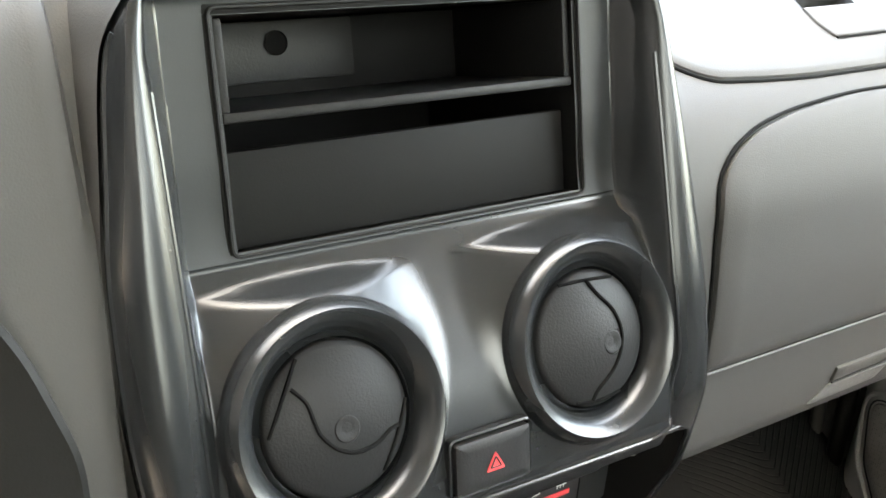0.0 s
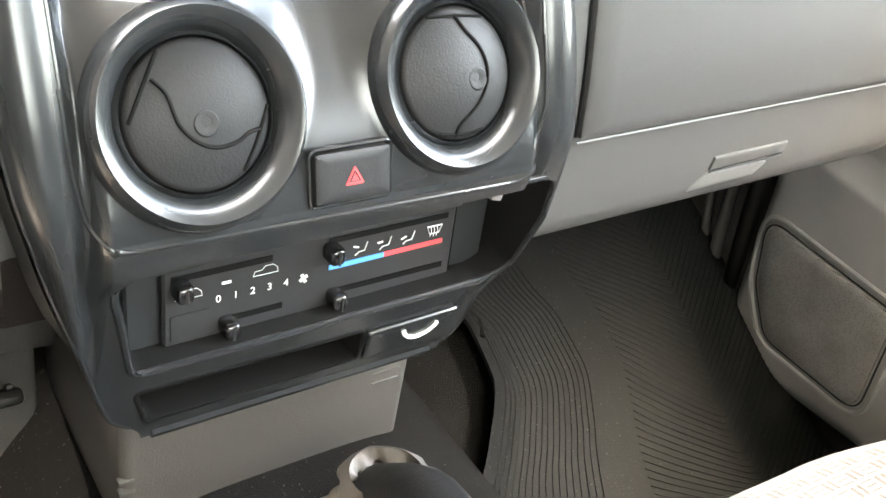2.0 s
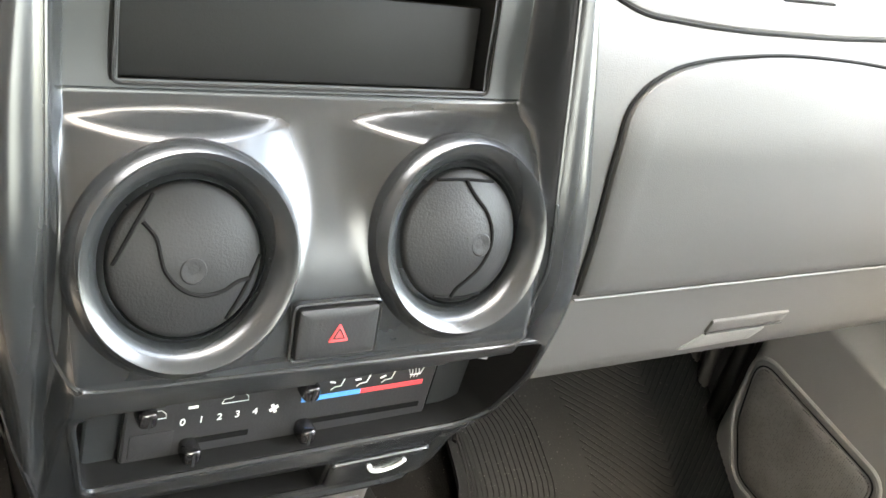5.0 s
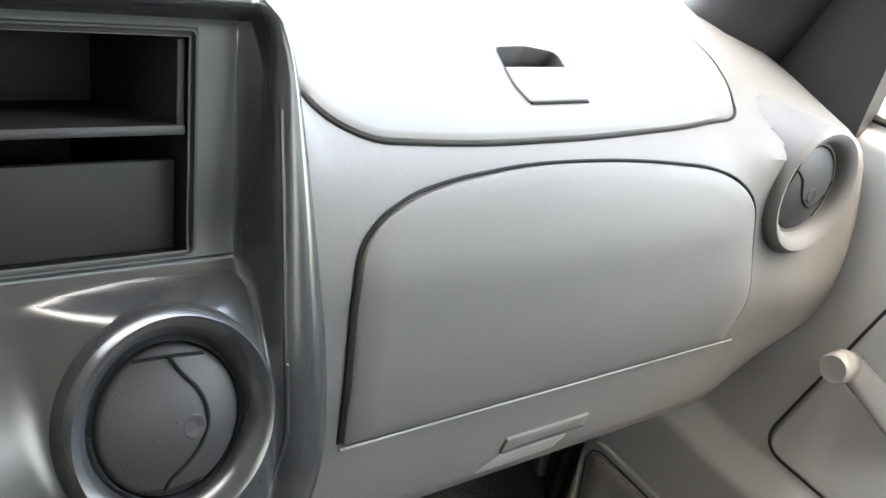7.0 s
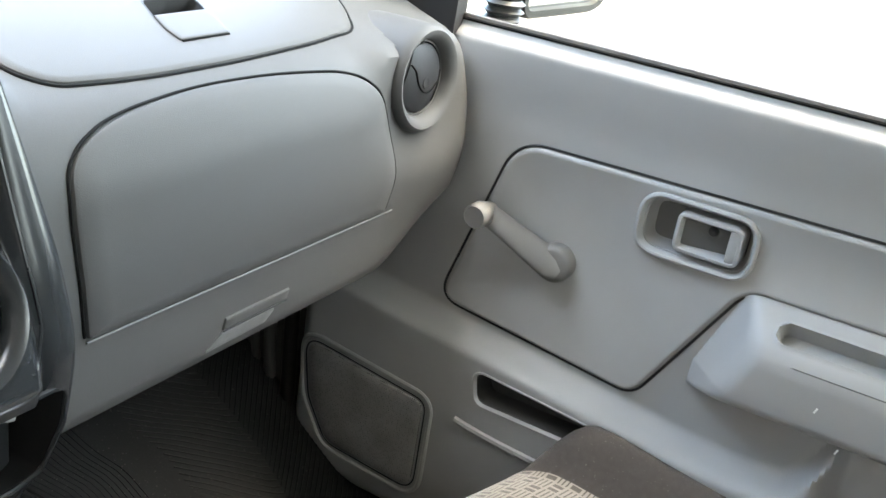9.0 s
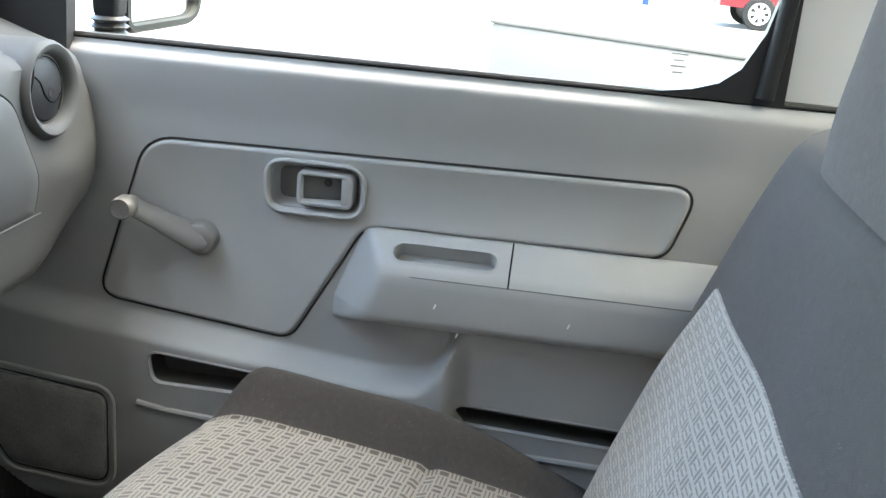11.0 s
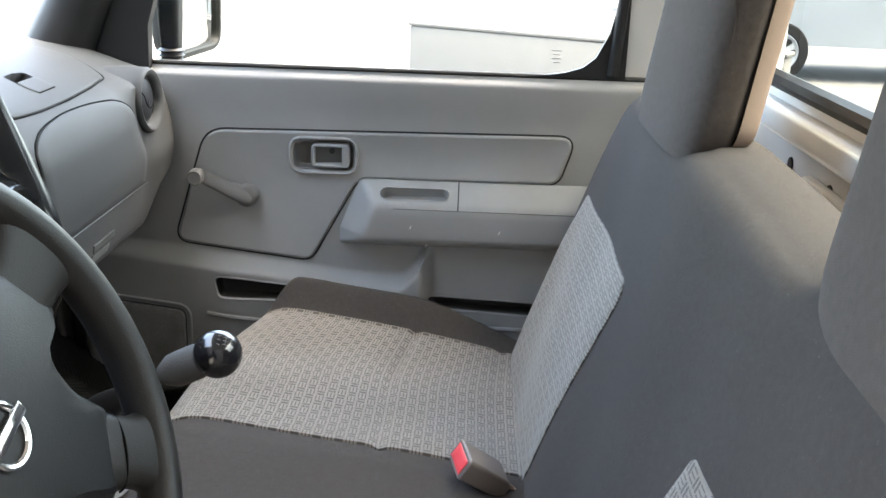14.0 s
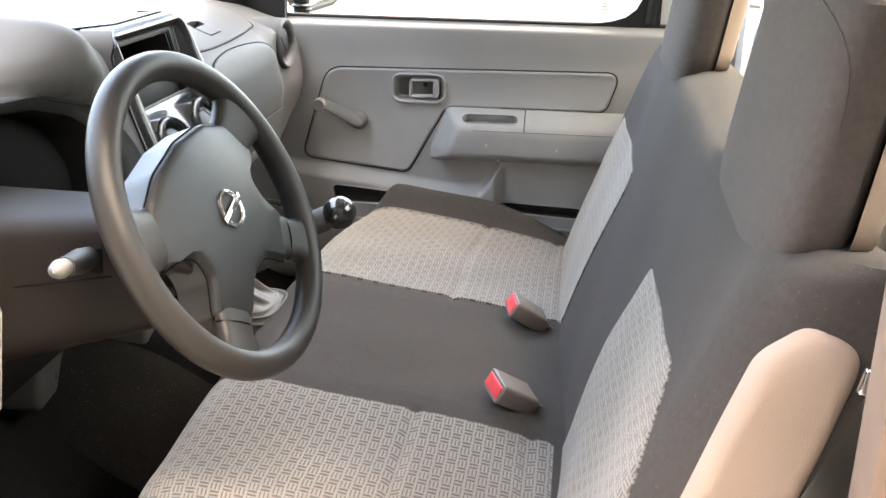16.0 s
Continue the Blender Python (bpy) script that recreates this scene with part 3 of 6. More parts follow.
def air_vent(name, centre, normal, r, rim_mat, parent, rim, turn, deep, flap, gaps, dimple):
    """Collar, funnel and a closed ball with its flap line, side cuts and thumb dimple."""
    m = facing(centre, normal)
    long = rim > 1.065
    v = part(name, bm_lathe([(r * (1.50 if long else 1.08) * rim, -0.10 if long else -0.03), (r * (1.48 if long else 1.28) * rim, -0.050 if long else -0.024), (r * (1.455 if long else 1.39) * rim, -0.022 if long else -0.018), (r * 1.43 * rim, -0.011), (r * 1.43 * rim, -0.006), (r * 1.37 * rim, -0.001), (r * 1.30 * rim, 0.0015), (r * 1.22 * rim, 0.0005), (r * 1.15, -0.004), (r * 1.08, -0.011), (r * 1.02, -deep * 0.8), (r * 0.99, -deep - 0.006)], m, 72), rim_mat, parent)
    mm = m @ pose(0, 0, -deep * 0.80, 0, 0, turn)
    rb = r * 0.985
    prof = [(rb * 0.99, -0.012), (rb, -0.001)] + [(rb * t, 0.0065 * (1 - t * t)) for t in (0.97, 0.92, 0.85, 0.75, 0.65, 0.5, 0.35, 0.2, 0.1)] + [(0.0004, 0.0065)]
    part("ball", bm_lathe(prof, mm, 56, False), VENT, v, "charcoal closed vent ball")

    def dome(px, py):
        d = min(1.0, math.hypot(px, py))
        return mm @ Vector((px * rb, py * rb, 0.0003 + 0.0065 * (1 - d * d)))
    part("flap_gap", bm_tube([dome(*p) for p in through_points(flap, 6)], 0.00095, 6), DEEP, v)
    for g in gaps:
        part("side_gap", bm_tube([dome(*p) for p in through_points(g, 6)], 0.00085, 6), DEEP, v)
    part("dimple", bm_lathe([(r * 0.19, -0.0012), (r * 0.16, 0.0001), (r * 0.13, 0.0002), (r * 0.08, -0.0003), (0.0003, -0.0005)], Matrix.Translation(dome(*dimple)) @ mm.to_3x3().to_4x4(), 24), VENT, v)
    return v


air_vent("side_vent", (0.602, -0.027, 0.845), (-0.05, -1, 0.05), 0.0345, GREY, dashboard, 1.07, -5, 0.013, FLAP_A, GAPS_A, (0.04, -0.10))

# crest line of the console bezel: (height, depth)
RIM = [(0.572, -0.010), (0.60, -0.020), (0.63, -0.030), (0.66, -0.042), (0.70, -0.056), (0.74, -0.060), (0.78, -0.052), (0.84, -0.032), (0.90, -0.010), (0.945, 0.008), (0.965, 0.022)]

# driver's side of the dashboard, with the opening of the instrument binnacle; it comes up flush to the bezel
BINN = rounded([(-0.60, 0.772), (-0.42, 0.766), (-0.25, 0.750), (-0.172, 0.715), (-0.172, 0.79), (-0.190, 0.845), (-0.236, 0.880), (-0.305, 0.902), (-0.42, 0.912), (-0.54, 0.902), (-0.60, 0.87), (-0.62, 0.82)], [0.04, 0.1, 0.1, 0.035, 0.06, 0.09, 0.09, 0.1, 0.1, 0.1, 0.06, 0.06], 10)


def drv(u, v):
    x, s = lerp(CAB_LEFT + 0.01, -0.128, u), lerp(0.0, ACC[-1], v)
    p = dash0(x, s)
    front = 1 - step(0.05, 0.30, p.y)
    far = 1 - step(-0.155, -0.148, x)
    k = step(-0.38, -0.17, x)
    near = step(0.66, 0.71, p.z) * (1 - step(0.03, 0.09, p.y))
    flush = lerp(p.y + lerp(0.055, 0.007, k) * front, spline(RIM, p.z) + 0.012, k * near)
    p.y = lerp(p.y, flush, far)
    w = step(-0.76, -0.66, x) * (1 - step(-0.26, -0.16, x))
    p.z += 0.048 * w * step(0.84, 0.90, p.z) * (1 - step(0.16, 0.40, p.y))
    p.y -= 0.030 * w * step(0.88, 0.93, p.z) * (1 - step(0.10, 0.25, p.y))
    return p


fr = lambda u, v, h: Vector((u, lerp(0.030, spline(RIM, v) + 0.012, step(-0.38, -0.17, u)) - h, v))
bm = bm_grid(drv, 150, 130)
gone = {f for f in bm.faces if f.calc_center_median().y < 0.10 and within(BINN, f.calc_center_median().x, f.calc_center_median().z)}
lip = {v for f in gone for v in f.verts if any(g not in gone for g in v.link_faces)}
bmesh.ops.delete(bm, geom=list(gone), context="FACES")
for v in lip:
    q = near_on(BINN, v.co.x, v.co.z)
    v.co = fr(q.x, q.y, -0.002)
bm.faces.index_update()
low = [f for f in bm.faces if f.calc_center_median().x > -0.164 and f.calc_center_median().z < 0.674 and f.calc_center_median().y < 0.15]
bmesh.ops.delete(bm, geom=low, context="FACES")
bm.faces.index_update()
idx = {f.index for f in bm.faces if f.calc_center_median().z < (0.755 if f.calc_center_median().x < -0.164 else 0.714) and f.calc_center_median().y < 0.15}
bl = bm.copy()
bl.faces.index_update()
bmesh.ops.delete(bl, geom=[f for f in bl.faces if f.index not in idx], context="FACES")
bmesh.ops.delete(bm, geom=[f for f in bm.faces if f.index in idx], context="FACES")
part("driver_side", bm, GREY, dashboard)
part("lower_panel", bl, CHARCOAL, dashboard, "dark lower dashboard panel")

# instrument binnacle
cluster = thing("instrument_cluster", "black instrument cluster with unlit dials in hooded binnacle", "gauge cluster")
toward = lambda k: [(lerp(x, -0.40, k), lerp(z, 0.835, k)) for x, z in BINN]
part("hood", bm_loft(fr, [(inset(BINN, -0.007), -0.060), (inset(BINN, -0.006), -0.012), (inset(BINN, -0.005), 0.0005), (inset(BINN, -0.0025), 0.0022), (inset(BINN, 0.002), 0.0006), (toward(0.03), -0.001), (toward(0.10), -0.003), (toward(0.18), -0.008), (toward(0.22), -0.020), (toward(0.25), -0.075)], cap=False), BINNGREY, cluster, "smooth dark grey binnacle rim")
part("face", bm_loft(fr, [(inset(BINN, -0.002), -0.072), (inset(BINN, 0.004), -0.07)]), LINER, cluster, "black instrument face")
for cx, r in ((-0.30, 0.045), (-0.43, 0.045)):
    m = facing((cx, 0.098, 0.832), (0, -1, 0.05))
    part("dial_ring", bm_lathe([(r, 0), (r * 0.97, 0.002), (r * 0.94, 0)], m, 48), BLACK, cluster)
    for k in range(9):
        a = radians(-40 + k * 32)
        part("dial_mark", bm_box((0.006, 0.0014, 0.0006), m @ pose(r * 0.82 * math.cos(a), r * 0.82 * math.sin(a), 0.001, 0, 0, math.degrees(a)), 0), LIGHTGREY if k < 7 else REDINK, cluster)
    part("needle", bm_box((r * 0.75, 0.0018, 0.001), m @ pose(-r * 0.25, -r * 0.25, 0.003, 0, 0, 45), 0), REDINK, cluster)


# ---- centre stack ----
WIDE_L = [(0.572, 0.084), (0.60, 0.104), (0.63, 0.114), (0.666, 0.124), (0.70, 0.134), (0.73, 0.141), (0.76, 0.147), (0.80, 0.150), (0.84, 0.149), (0.88, 0.144), (0.93, 0.135), (0.955, 0.118), (0.965, 0.09)]
WIDE_R = [(0.572, 0.116), (0.585, 0.123), (0.60, 0.1245), (0.622, 0.125), (0.630, 0.130), (0.638, 0.1385), (0.646, 0.1455), (0.656, 0.150), (0.68, 0.1525), (0.71, 0.153), (0.76, 0.1545), (0.80, 0.153), (0.84, 0.149), (0.88, 0.144), (0.93, 0.135), (0.955, 0.118), (0.965, 0.09)]
BASE = [(0.572, -0.010), (0.60, -0.020), (0.63, -0.030), (0.66, -0.042), (0.69, -0.0525), (0.70, -0.0555), (0.709, -0.0590), (0.718, -0.0640), (0.735, -0.068),
        (0.76, -0.064), (0.79, -0.052), (0.815, -0.033), (0.832, -0.012), (0.840, -0.003), (0.88, 0.008), (0.93, 0.021), (0.94, 0.023), (0.952, 0.012), (0.965, 0.022)]
VENTS = [(-0.069, 0.785), (0.067, 0.789)]
VN = Vector((0, -1, 0.42)).normalized()
VR = 0.0335


def smin(a, b, k):
    """The lesser of two, with a fillet of size k where they meet."""
    h = max(0.0, k - abs(a - b)) / k
    return min(a, b) - h * h * k / 4


INNER = 0.113


def stack_y(x, z):
    a = abs(x)
    w = spline(WIDE_L if x < 0 else WIDE_R, z)
    y = spline(BASE, z)
    if 0.735 < z < 0.838:
        y = -0.067 + 0.064 * ((z - 0.735) / 0.103)**1.55
    rim = spline(RIM, z)
    # wall up to the rim, a soft ridge on its crest, a rolled outer edge
    mid = (INNER + 0.0115 + w) / 2
    e = (a - mid) / max(0.006, w - mid)
    outer = rim - 0.002 + (0.012 if e > 0 else 0.004) * min(1.5, abs(e))**2.2
    y = lerp(y, outer, step(INNER, INNER + 0.0115, a))
    for cx, cz in VENTS:
        d = math.hypot((x - cx), (z - cz) / 0.93)
        # raised collar that falls back like a cone
        y = smin(y, -0.050 + 0.42 * (z - cz) + 0.95 * max(0.0, d - 0.0445) + 6.0 * max(0.0, z - 0.829) + 2.5 * max(0.0, a - INNER - 0.004), 0.010)
    return y


def stack(u, v):
    """Columns follow the inner edge of the rim at both sides."""
    z = lerp(0.572, 0.965, v)
    wl, wr = spline(WIDE_L, z), spline(WIDE_R, z)
    il, ir = min(INNER, wl - 0.016), min(INNER, wr - 0.016)
    if u < 0.2:
        x = -lerp(wl, il - 0.001, u / 0.2)
    elif u > 0.8:
        x = lerp(ir - 0.001, wr, (u - 0.8) / 0.2)
    else:
        x = lerp(-il + 0.001, ir - 0.001, (u - 0.2) / 0.6)
    return Vector((x, stack_y(x, z), z))


console = thing("center_console", "dark satin centre console with empty radio slot and round vents", "car console")
bm = bm_grid(stack, 240, 250)
# opening of the radio slot
DIN_L, DIN_R, DIN_B, DIN_T = -0.092, 0.091, 0.843, 0.934
gone = [f for f in bm.faces if DIN_L < f.calc_center_median().x < DIN_R and DIN_B < f.calc_center_median().z < DIN_T]
gone += [f for f in bm.faces if min(math.hypot(f.calc_center_median().x - cx, (f.calc_center_median().z - cz) * 1.08) for cx, cz in VENTS) < 0.041]
REC = rounded([(-0.112, 0.715), (0.1405, 0.7205), (0.1415, 0.690), (0.1395, 0.6475), (0.124, 0.6395), (-0.095, 0.637)], [0.012, 0.008, 0.06, 0.011, 0.03, 0.010], 10)
SLOT = rounded([(-0.091, 0.618), (0.0445, 0.616), (0.050, 0.588), (-0.082, 0.588)], [0.003, 0.002, 0.002, 0.008])
gone += [f for f in bm.faces if f.calc_center_median().z < 0.73 and (within(REC, f.calc_center_median().x, f.calc_center_median().z) or within(SLOT, f.calc_center_median().x, f.calc_center_median().z))]
bmesh.ops.delete(bm, geom=list(set(gone)), context="FACES")
flat = bm.copy()
inside = lambda f: abs(f.calc_center_median().x) < INNER + 0.0005 and 0.840 < f.calc_center_median().z < 0.941
bmesh.ops.delete(flat, geom=[f for f in flat.faces if not inside(f)], context="FACES")
bmesh.ops.delete(bm, geom=[f for f in bm.faces if inside(f)], context="FACES")
part("bezel", bm, BEZEL, console, "dark satin bezel", 60)
part("radio_surround", flat, SURROUND, console, "matt dark frame round the radio slot", 60)
part("bezel_side", bm_grid(lambda u, v: Vector(stack(0, v)).lerp(Vector((stack(0, v).x + 0.006, 0.07, stack(0, v).z)), u), 4, 60), BEZEL, console)
part("bezel_side", bm_grid(lambda u, v: Vector(stack(1, v)).lerp(Vector((stack(1, v).x - 0.006, 0.07, stack(1, v).z)), u), 4, 60), BEZEL, console)
part("console_flank", bm_grid(lambda u, v: (stack(0, lerp(0.26, 0.985, v)) + Vector((-0.002, 0.003, 0))).lerp(Vector((stack(0, lerp(0.26, 0.985, v)).x - 0.016, 0.085, lerp(0.26, 0.985, v) * 0.393 + 0.572)), u**1.5), 8, 60), GREY, dashboard, "grey dashboard flank beside the console")
part("console_brow", bm_grid(lambda u, v: (stack(lerp(0.02, 0.98, v), 1) + Vector((0, 0.003, 0.002))).lerp(Vector((stack(lerp(0.02, 0.98, v), 1).x * 1.2, 0.10, 0.958)), u**0.8), 8, 40), GREY, dashboard, "grey dashboard brow over the console")
part("bezel_top", bm_grid(lambda u, v: Vector(stack(v, 1)).lerp(Vector((stack(v, 1).x, 0.06, 0.93)), u), 4, 40), BEZEL, console)



def sunk(floor):
    """Surface of the bezel; heights of -1 and less lie on the floor of a recess."""
    return lambda x, z, h: Vector((x, floor if h <= -1 else spline(RIM, z) - h, z))


RX = INNER + 0.0125
ridge = rounded([(-RX, 0.93), (-RX, 0.80), (-RX + 0.001, 0.765), (-0.119, 0.7335), (0.116, 0.7275), (RX + 0.001, 0.765), (RX, 0.80), (RX, 0.93)], [0.001, 0.05, 0.05, 0.022, 0.022, 0.05, 0.05, 0.001], 8)
gap = max(range(len(ridge)), key=lambda i: ridge[i][1] + (1 if ridge[i][0] < 0 else 0))
ridge = [p for p in ridge[gap:] + ridge[:gap] if p[1] < 0.929]
far = max(range(len(ridge)), key=lambda i: math.dist(ridge[i - 1], ridge[i]))
ridge = ridge[far:] + ridge[:far]
fine = [(lerp(a[0], b[0], k / 6), lerp(a[1], b[1], k / 6)) for a, b in zip(ridge, ridge[1:]) for k in range(6)]
part("ridge", bm_tube([(x, stack_y(x, z) + (0.0004 if z < 0.80 else 0.0010), z) for x, z in fine], 0.0014, 8), BEZEL, console, "raised satin edge round the vents")
part("recess_lip", bm_tube([(x, spline(RIM, z) + 0.0004, z) for x, z in inset(REC, -0.0012)], 0.0022, 8, True), BEZEL, console)
part("outer_edge", bm_tube([stack(0, k / 60) + Vector((0.0005, 0.001, 0)) for k in range(2, 56)], 0.0016, 8), BEZEL, console)
part("heater_recess", bm_loft(sunk(0.030), [(inset(REC, -0.0035), -0.0004), (inset(REC, -0.0028), 0.0008), (inset(REC, -0.0012), 0.0012), (REC, 0.0006), (inset(REC, 0.0010), -0.003), (inset(REC, 0.0025), -1)], rings=6), LINER, console, "recess round the heater panel, open pocket at its end")
part("tray", bm_loft(sunk(0.05), [(inset(SLOT, -0.003), -0.0004), (inset(SLOT, -0.0022), 0.0007), (inset(SLOT, -0.001), 0.0009), (SLOT, 0.0003), (inset(SLOT, 0.001), -0.003), (inset(SLOT, 0.002), -1)], rings=3), DEEP, console, "black open tray")

LEAN = pose(0, 0, 0, math.degrees(-math.atan(0.26)))
dm = Matrix.Translation((-0.0005, 0.0085, 0.888)) @ LEAN
W2, H2 = 0.0925, 0.0485


def din(x0, x1, y0, y1, z0, z1, bev=0.001):
    """A box in the slot: x across, y into the dashboard, z up the leaning face."""
    return bm_box((x1 - x0, y1 - y0, z1 - z0), dm @ Matrix.Translation(((x0 + x1) / 2, (y0 + y1) / 2, (z0 + z1) / 2)), bev)


slot = part("slot_frame", join(din(-W2 - 0.003, -W2 + 0.0008, 0.0012, 0.14, -H2, H2), din(W2 - 0.0008, W2 + 0.003, 0.0012, 0.14, -H2, H2),
                               din(-W2 - 0.003, W2 + 0.003, 0.0012, 0.14, H2 - 0.001, H2 + 0.004), din(-W2 - 0.003, W2 + 0.003, 0.0012, 0.14, -H2 - 0.003, -H2 + 0.0005),
                               din(-W2, W2, 0.138, 0.142, -H2, H2)), LINER, console, "black radio slot liner")
pk = part("pocket", din(-W2 + 0.002, W2 - 0.002, 0.003, 0.10, 0.0050, 0.0095), VENT, console, "black open storage pocket")
part("pocket_side", din(-W2 + 0.002, -W2 + 0.006, 0.004, 0.10, 0.008, H2 - 0.002), VENT, pk)
part("pocket_side", din(W2 - 0.006, W2 - 0.002, 0.004, 0.10, 0.008, H2 - 0.002), VENT, pk)
part("pocket_back", din(-W2 + 0.002, W2 - 0.002, 0.098, 0.102, 0.008, H2 - 0.002), LINER, pk)
part("pocket_plate", din(-0.078, 0.02, 0.094, 0.0975, 0.016, 0.046), BLACK, console)
part("plate_hole", bm_lathe([(0.0001, 0.0), (0.0058, 0.0), (0.0062, 0.001)], dm @ pose(-0.024, 0.0935, 0.035, 90, 0, 0), 24), DEEP, console)
part("blank_panel", din(-W2 + 0.0035, W2 - 0.0035, 0.010, 0.016, -H2 + 0.001, -0.007), LINER, console, "matt black blanking panel, set askew")
part("slot_lip", bm_tube([dm @ Vector((x, 0.0004, z)) for x, z in rounded([(-W2 - 0.001, -H2), (W2 + 0.001, -H2), (W2 + 0.001, H2 + 0.002), (-W2 - 0.001, H2 + 0.002)], 0.004)], 0.0009, 6, True), VENT, console)

for i, (cx, cz) in enumerate(VENTS):
    air_vent("air_vent", (cx, -0.056, cz + 0.001), VN, VR, BEZEL, console, 1.06, -12, 0.010, FLAP_B if i else FLAP_A, GAPS_B if i else GAPS_A, (0.27, -0.05) if i else (0.04, -0.09))

# hazard switch
hm = facing((0.0, -0.0655, 0.751), (0, -1, 0.20))
hf = flat_on(hm)
HZ = rounded([(-0.0215, -0.0135), (0.0215, -0.0135), (0.0215, 0.0135), (-0.0215, 0.0135)], 0.003)
hz = part("hazard_switch", bm_loft(hf, [(inset(HZ, 0.0015), -0.004), (inset(HZ, 0.0015), 0.0025), (inset(HZ, 0.003), 0.0035)], rings=3), BLACK, console, "black hazard light switch")
part("switch_gap", bm_loft(hf, [(inset(HZ, -0.0012), -0.0030), (inset(HZ, -0.0012), 0.0007), (inset(HZ, -0.0004), 0.0012), (inset(HZ, 0.0006), 0.0004), (inset(HZ, 0.0010), -0.003)], cap=False), BEZEL, hz)
tri_o = rounded([(-0.0052, -0.0042), (0.0052, -0.0042), (0.0, 0.0050)], 0.0006, 3)
part("warning_triangle", bm_loft(hf, [(tri_o, 0.0036), (tri_o, 0.0040)], rings=2), REDINK, hz, "red warning triangle")
tri_i = [(x * 0.55, y * 0.55 - 0.0002) for x, y in tri_o]
part("triangle_line", bm_tube([hf(x, y, 0.0042) for x, y in tri_i], 0.0004, 4, True), BLACK, hz)

# heater control panel
hp = facing((0.016, -0.0165, 0.664), (0, -1, 0.02))
pf = flat_on(hp)
HPO = rounded([(-0.090, -0.0255), (0.090, -0.0255), (0.090, 0.0255), (-0.090, 0.0255)], 0.003)
PLATE = rounded([(-0.108, -0.043), (0.117, -0.043), (0.119, 0.043), (-0.108, 0.043)], [0.008, 0.010, 0.004, 0.008])
part("heater_plate", bm_loft(pf, [(PLATE, -0.020), (PLATE, -0.0035), (inset(PLATE, 0.0012), -0.0022), (inset(PLATE, 0.003), -0.002)], rings=4), SURROUND, console, "dark plate behind the heater panel")
heater = part("heater_panel", bm_loft(pf, [(HPO, -0.006), (HPO, 0.002), (inset(HPO, 0.001), 0.003)], rings=4), BLACK, console, "black heater control panel with sliders")


def bar(name, x0, z0, x1, z1, w, material, parent, h=0.0034, t=0.0006):
    d = Vector((x1 - x0, z1 - z0))
    return part(name, bm_box((d.length, w, t), hp @ pose((x0 + x1) / 2, (z0 + z1) / 2, h, 0, 0, math.degrees(math.atan2(d.y, d.x))), 0), material, parent)


BK = rounded([(-0.087, -0.0235), (-0.064, -0.0235), (-0.064, -0.0065), (-0.087, -0.0065)], 0.002, 4)
part("blank_key", bm_loft(pf, [(BK, 0.002), (inset(BK, 0.0004), 0.0036), (inset(BK, 0.0012), 0.0038)], rings=2), BLACK, heater, "small blank key cover")
part("panel_gap", bm_tube([pf(x, z, 0.0016) for x, z in inset(HPO, -0.0006)], 0.0007, 5, True), DEEP, heater)
for x0, x1, z in ((-0.086, -0.030, 0.0155), (-0.056, -0.023, -0.0165), (0.004, 0.084, 0.0180), (0.010, 0.084, -0.0160)):
    bar("slider_slot", x0, z, x1, z, 0.0035, DEEP, heater)
for x, z in ((-0.082, 0.011), (-0.056, -0.019), (0.005, 0.0125), (0.009, -0.0185)):
    kn = part("slider_knob", bm_box((0.0095, 0.0105, 0.013), hp @ pose(x, z, 0.008, 0, 0, 0), 0.0030, 3), KNOB, heater, "small black slider knob")
    part("knob_rib", bm_box((0.0012, 0.0085, 0.0006), hp @ pose(x, z, 0.0148), 0), VENT, kn)
bar("cold_stripe", 0.005, 0.0005, 0.041, 0.0008, 0.0030, BLUEINK, heater)
bar("hot_stripe", 0.041, 0.0008, 0.082, 0.0012, 0.0030, REDINK, heater)


def text(body, x, z, size, material, parent, m=hp, h=0.0036):
    cu = bpy.data.curves.new("digit", "FONT")
    cu.body, cu.size, cu.align_x, cu.align_y, cu.extrude = body, size, "CENTER", "CENTER", 0.0001
    tmp = bpy.data.objects.new("tmp", cu)
    scene.collection.objects.link(tmp)
    bpy.context.view_layer.update()
    me = bpy.data.meshes.new_from_object(tmp.evaluated_get(bpy.context.evaluated_depsgraph_get()))
    bpy.data.objects.remove(tmp)
    me.materials.clear()
    me.materials.append(material)
    ob = new("digit", me)
    ob.parent = parent
    ob.matrix_world = m @ pose(x, z, h)
    return ob


for i, ch in enumerate("01234"):
    text(ch, -0.0605 + 0.0098 * i, -0.0024, 0.0062, WHITEINK, heater)
# fan, car and air flow pictograms
for k in range(4):
    a = math.pi / 2 * k + 0.5
    bar("fan_blade", -0.0105, -0.0024, -0.0105 + 0.0026 * math.cos(a), -0.0024 + 0.003 * math.sin(a), 0.0018, WHITEINK, heater)


def line(name, pts, r, parent):
    return part(name, bm_tube([pf(x, z, 0.0036) for x, z in pts], r, 4, False, 0.5), WHITEINK, parent)


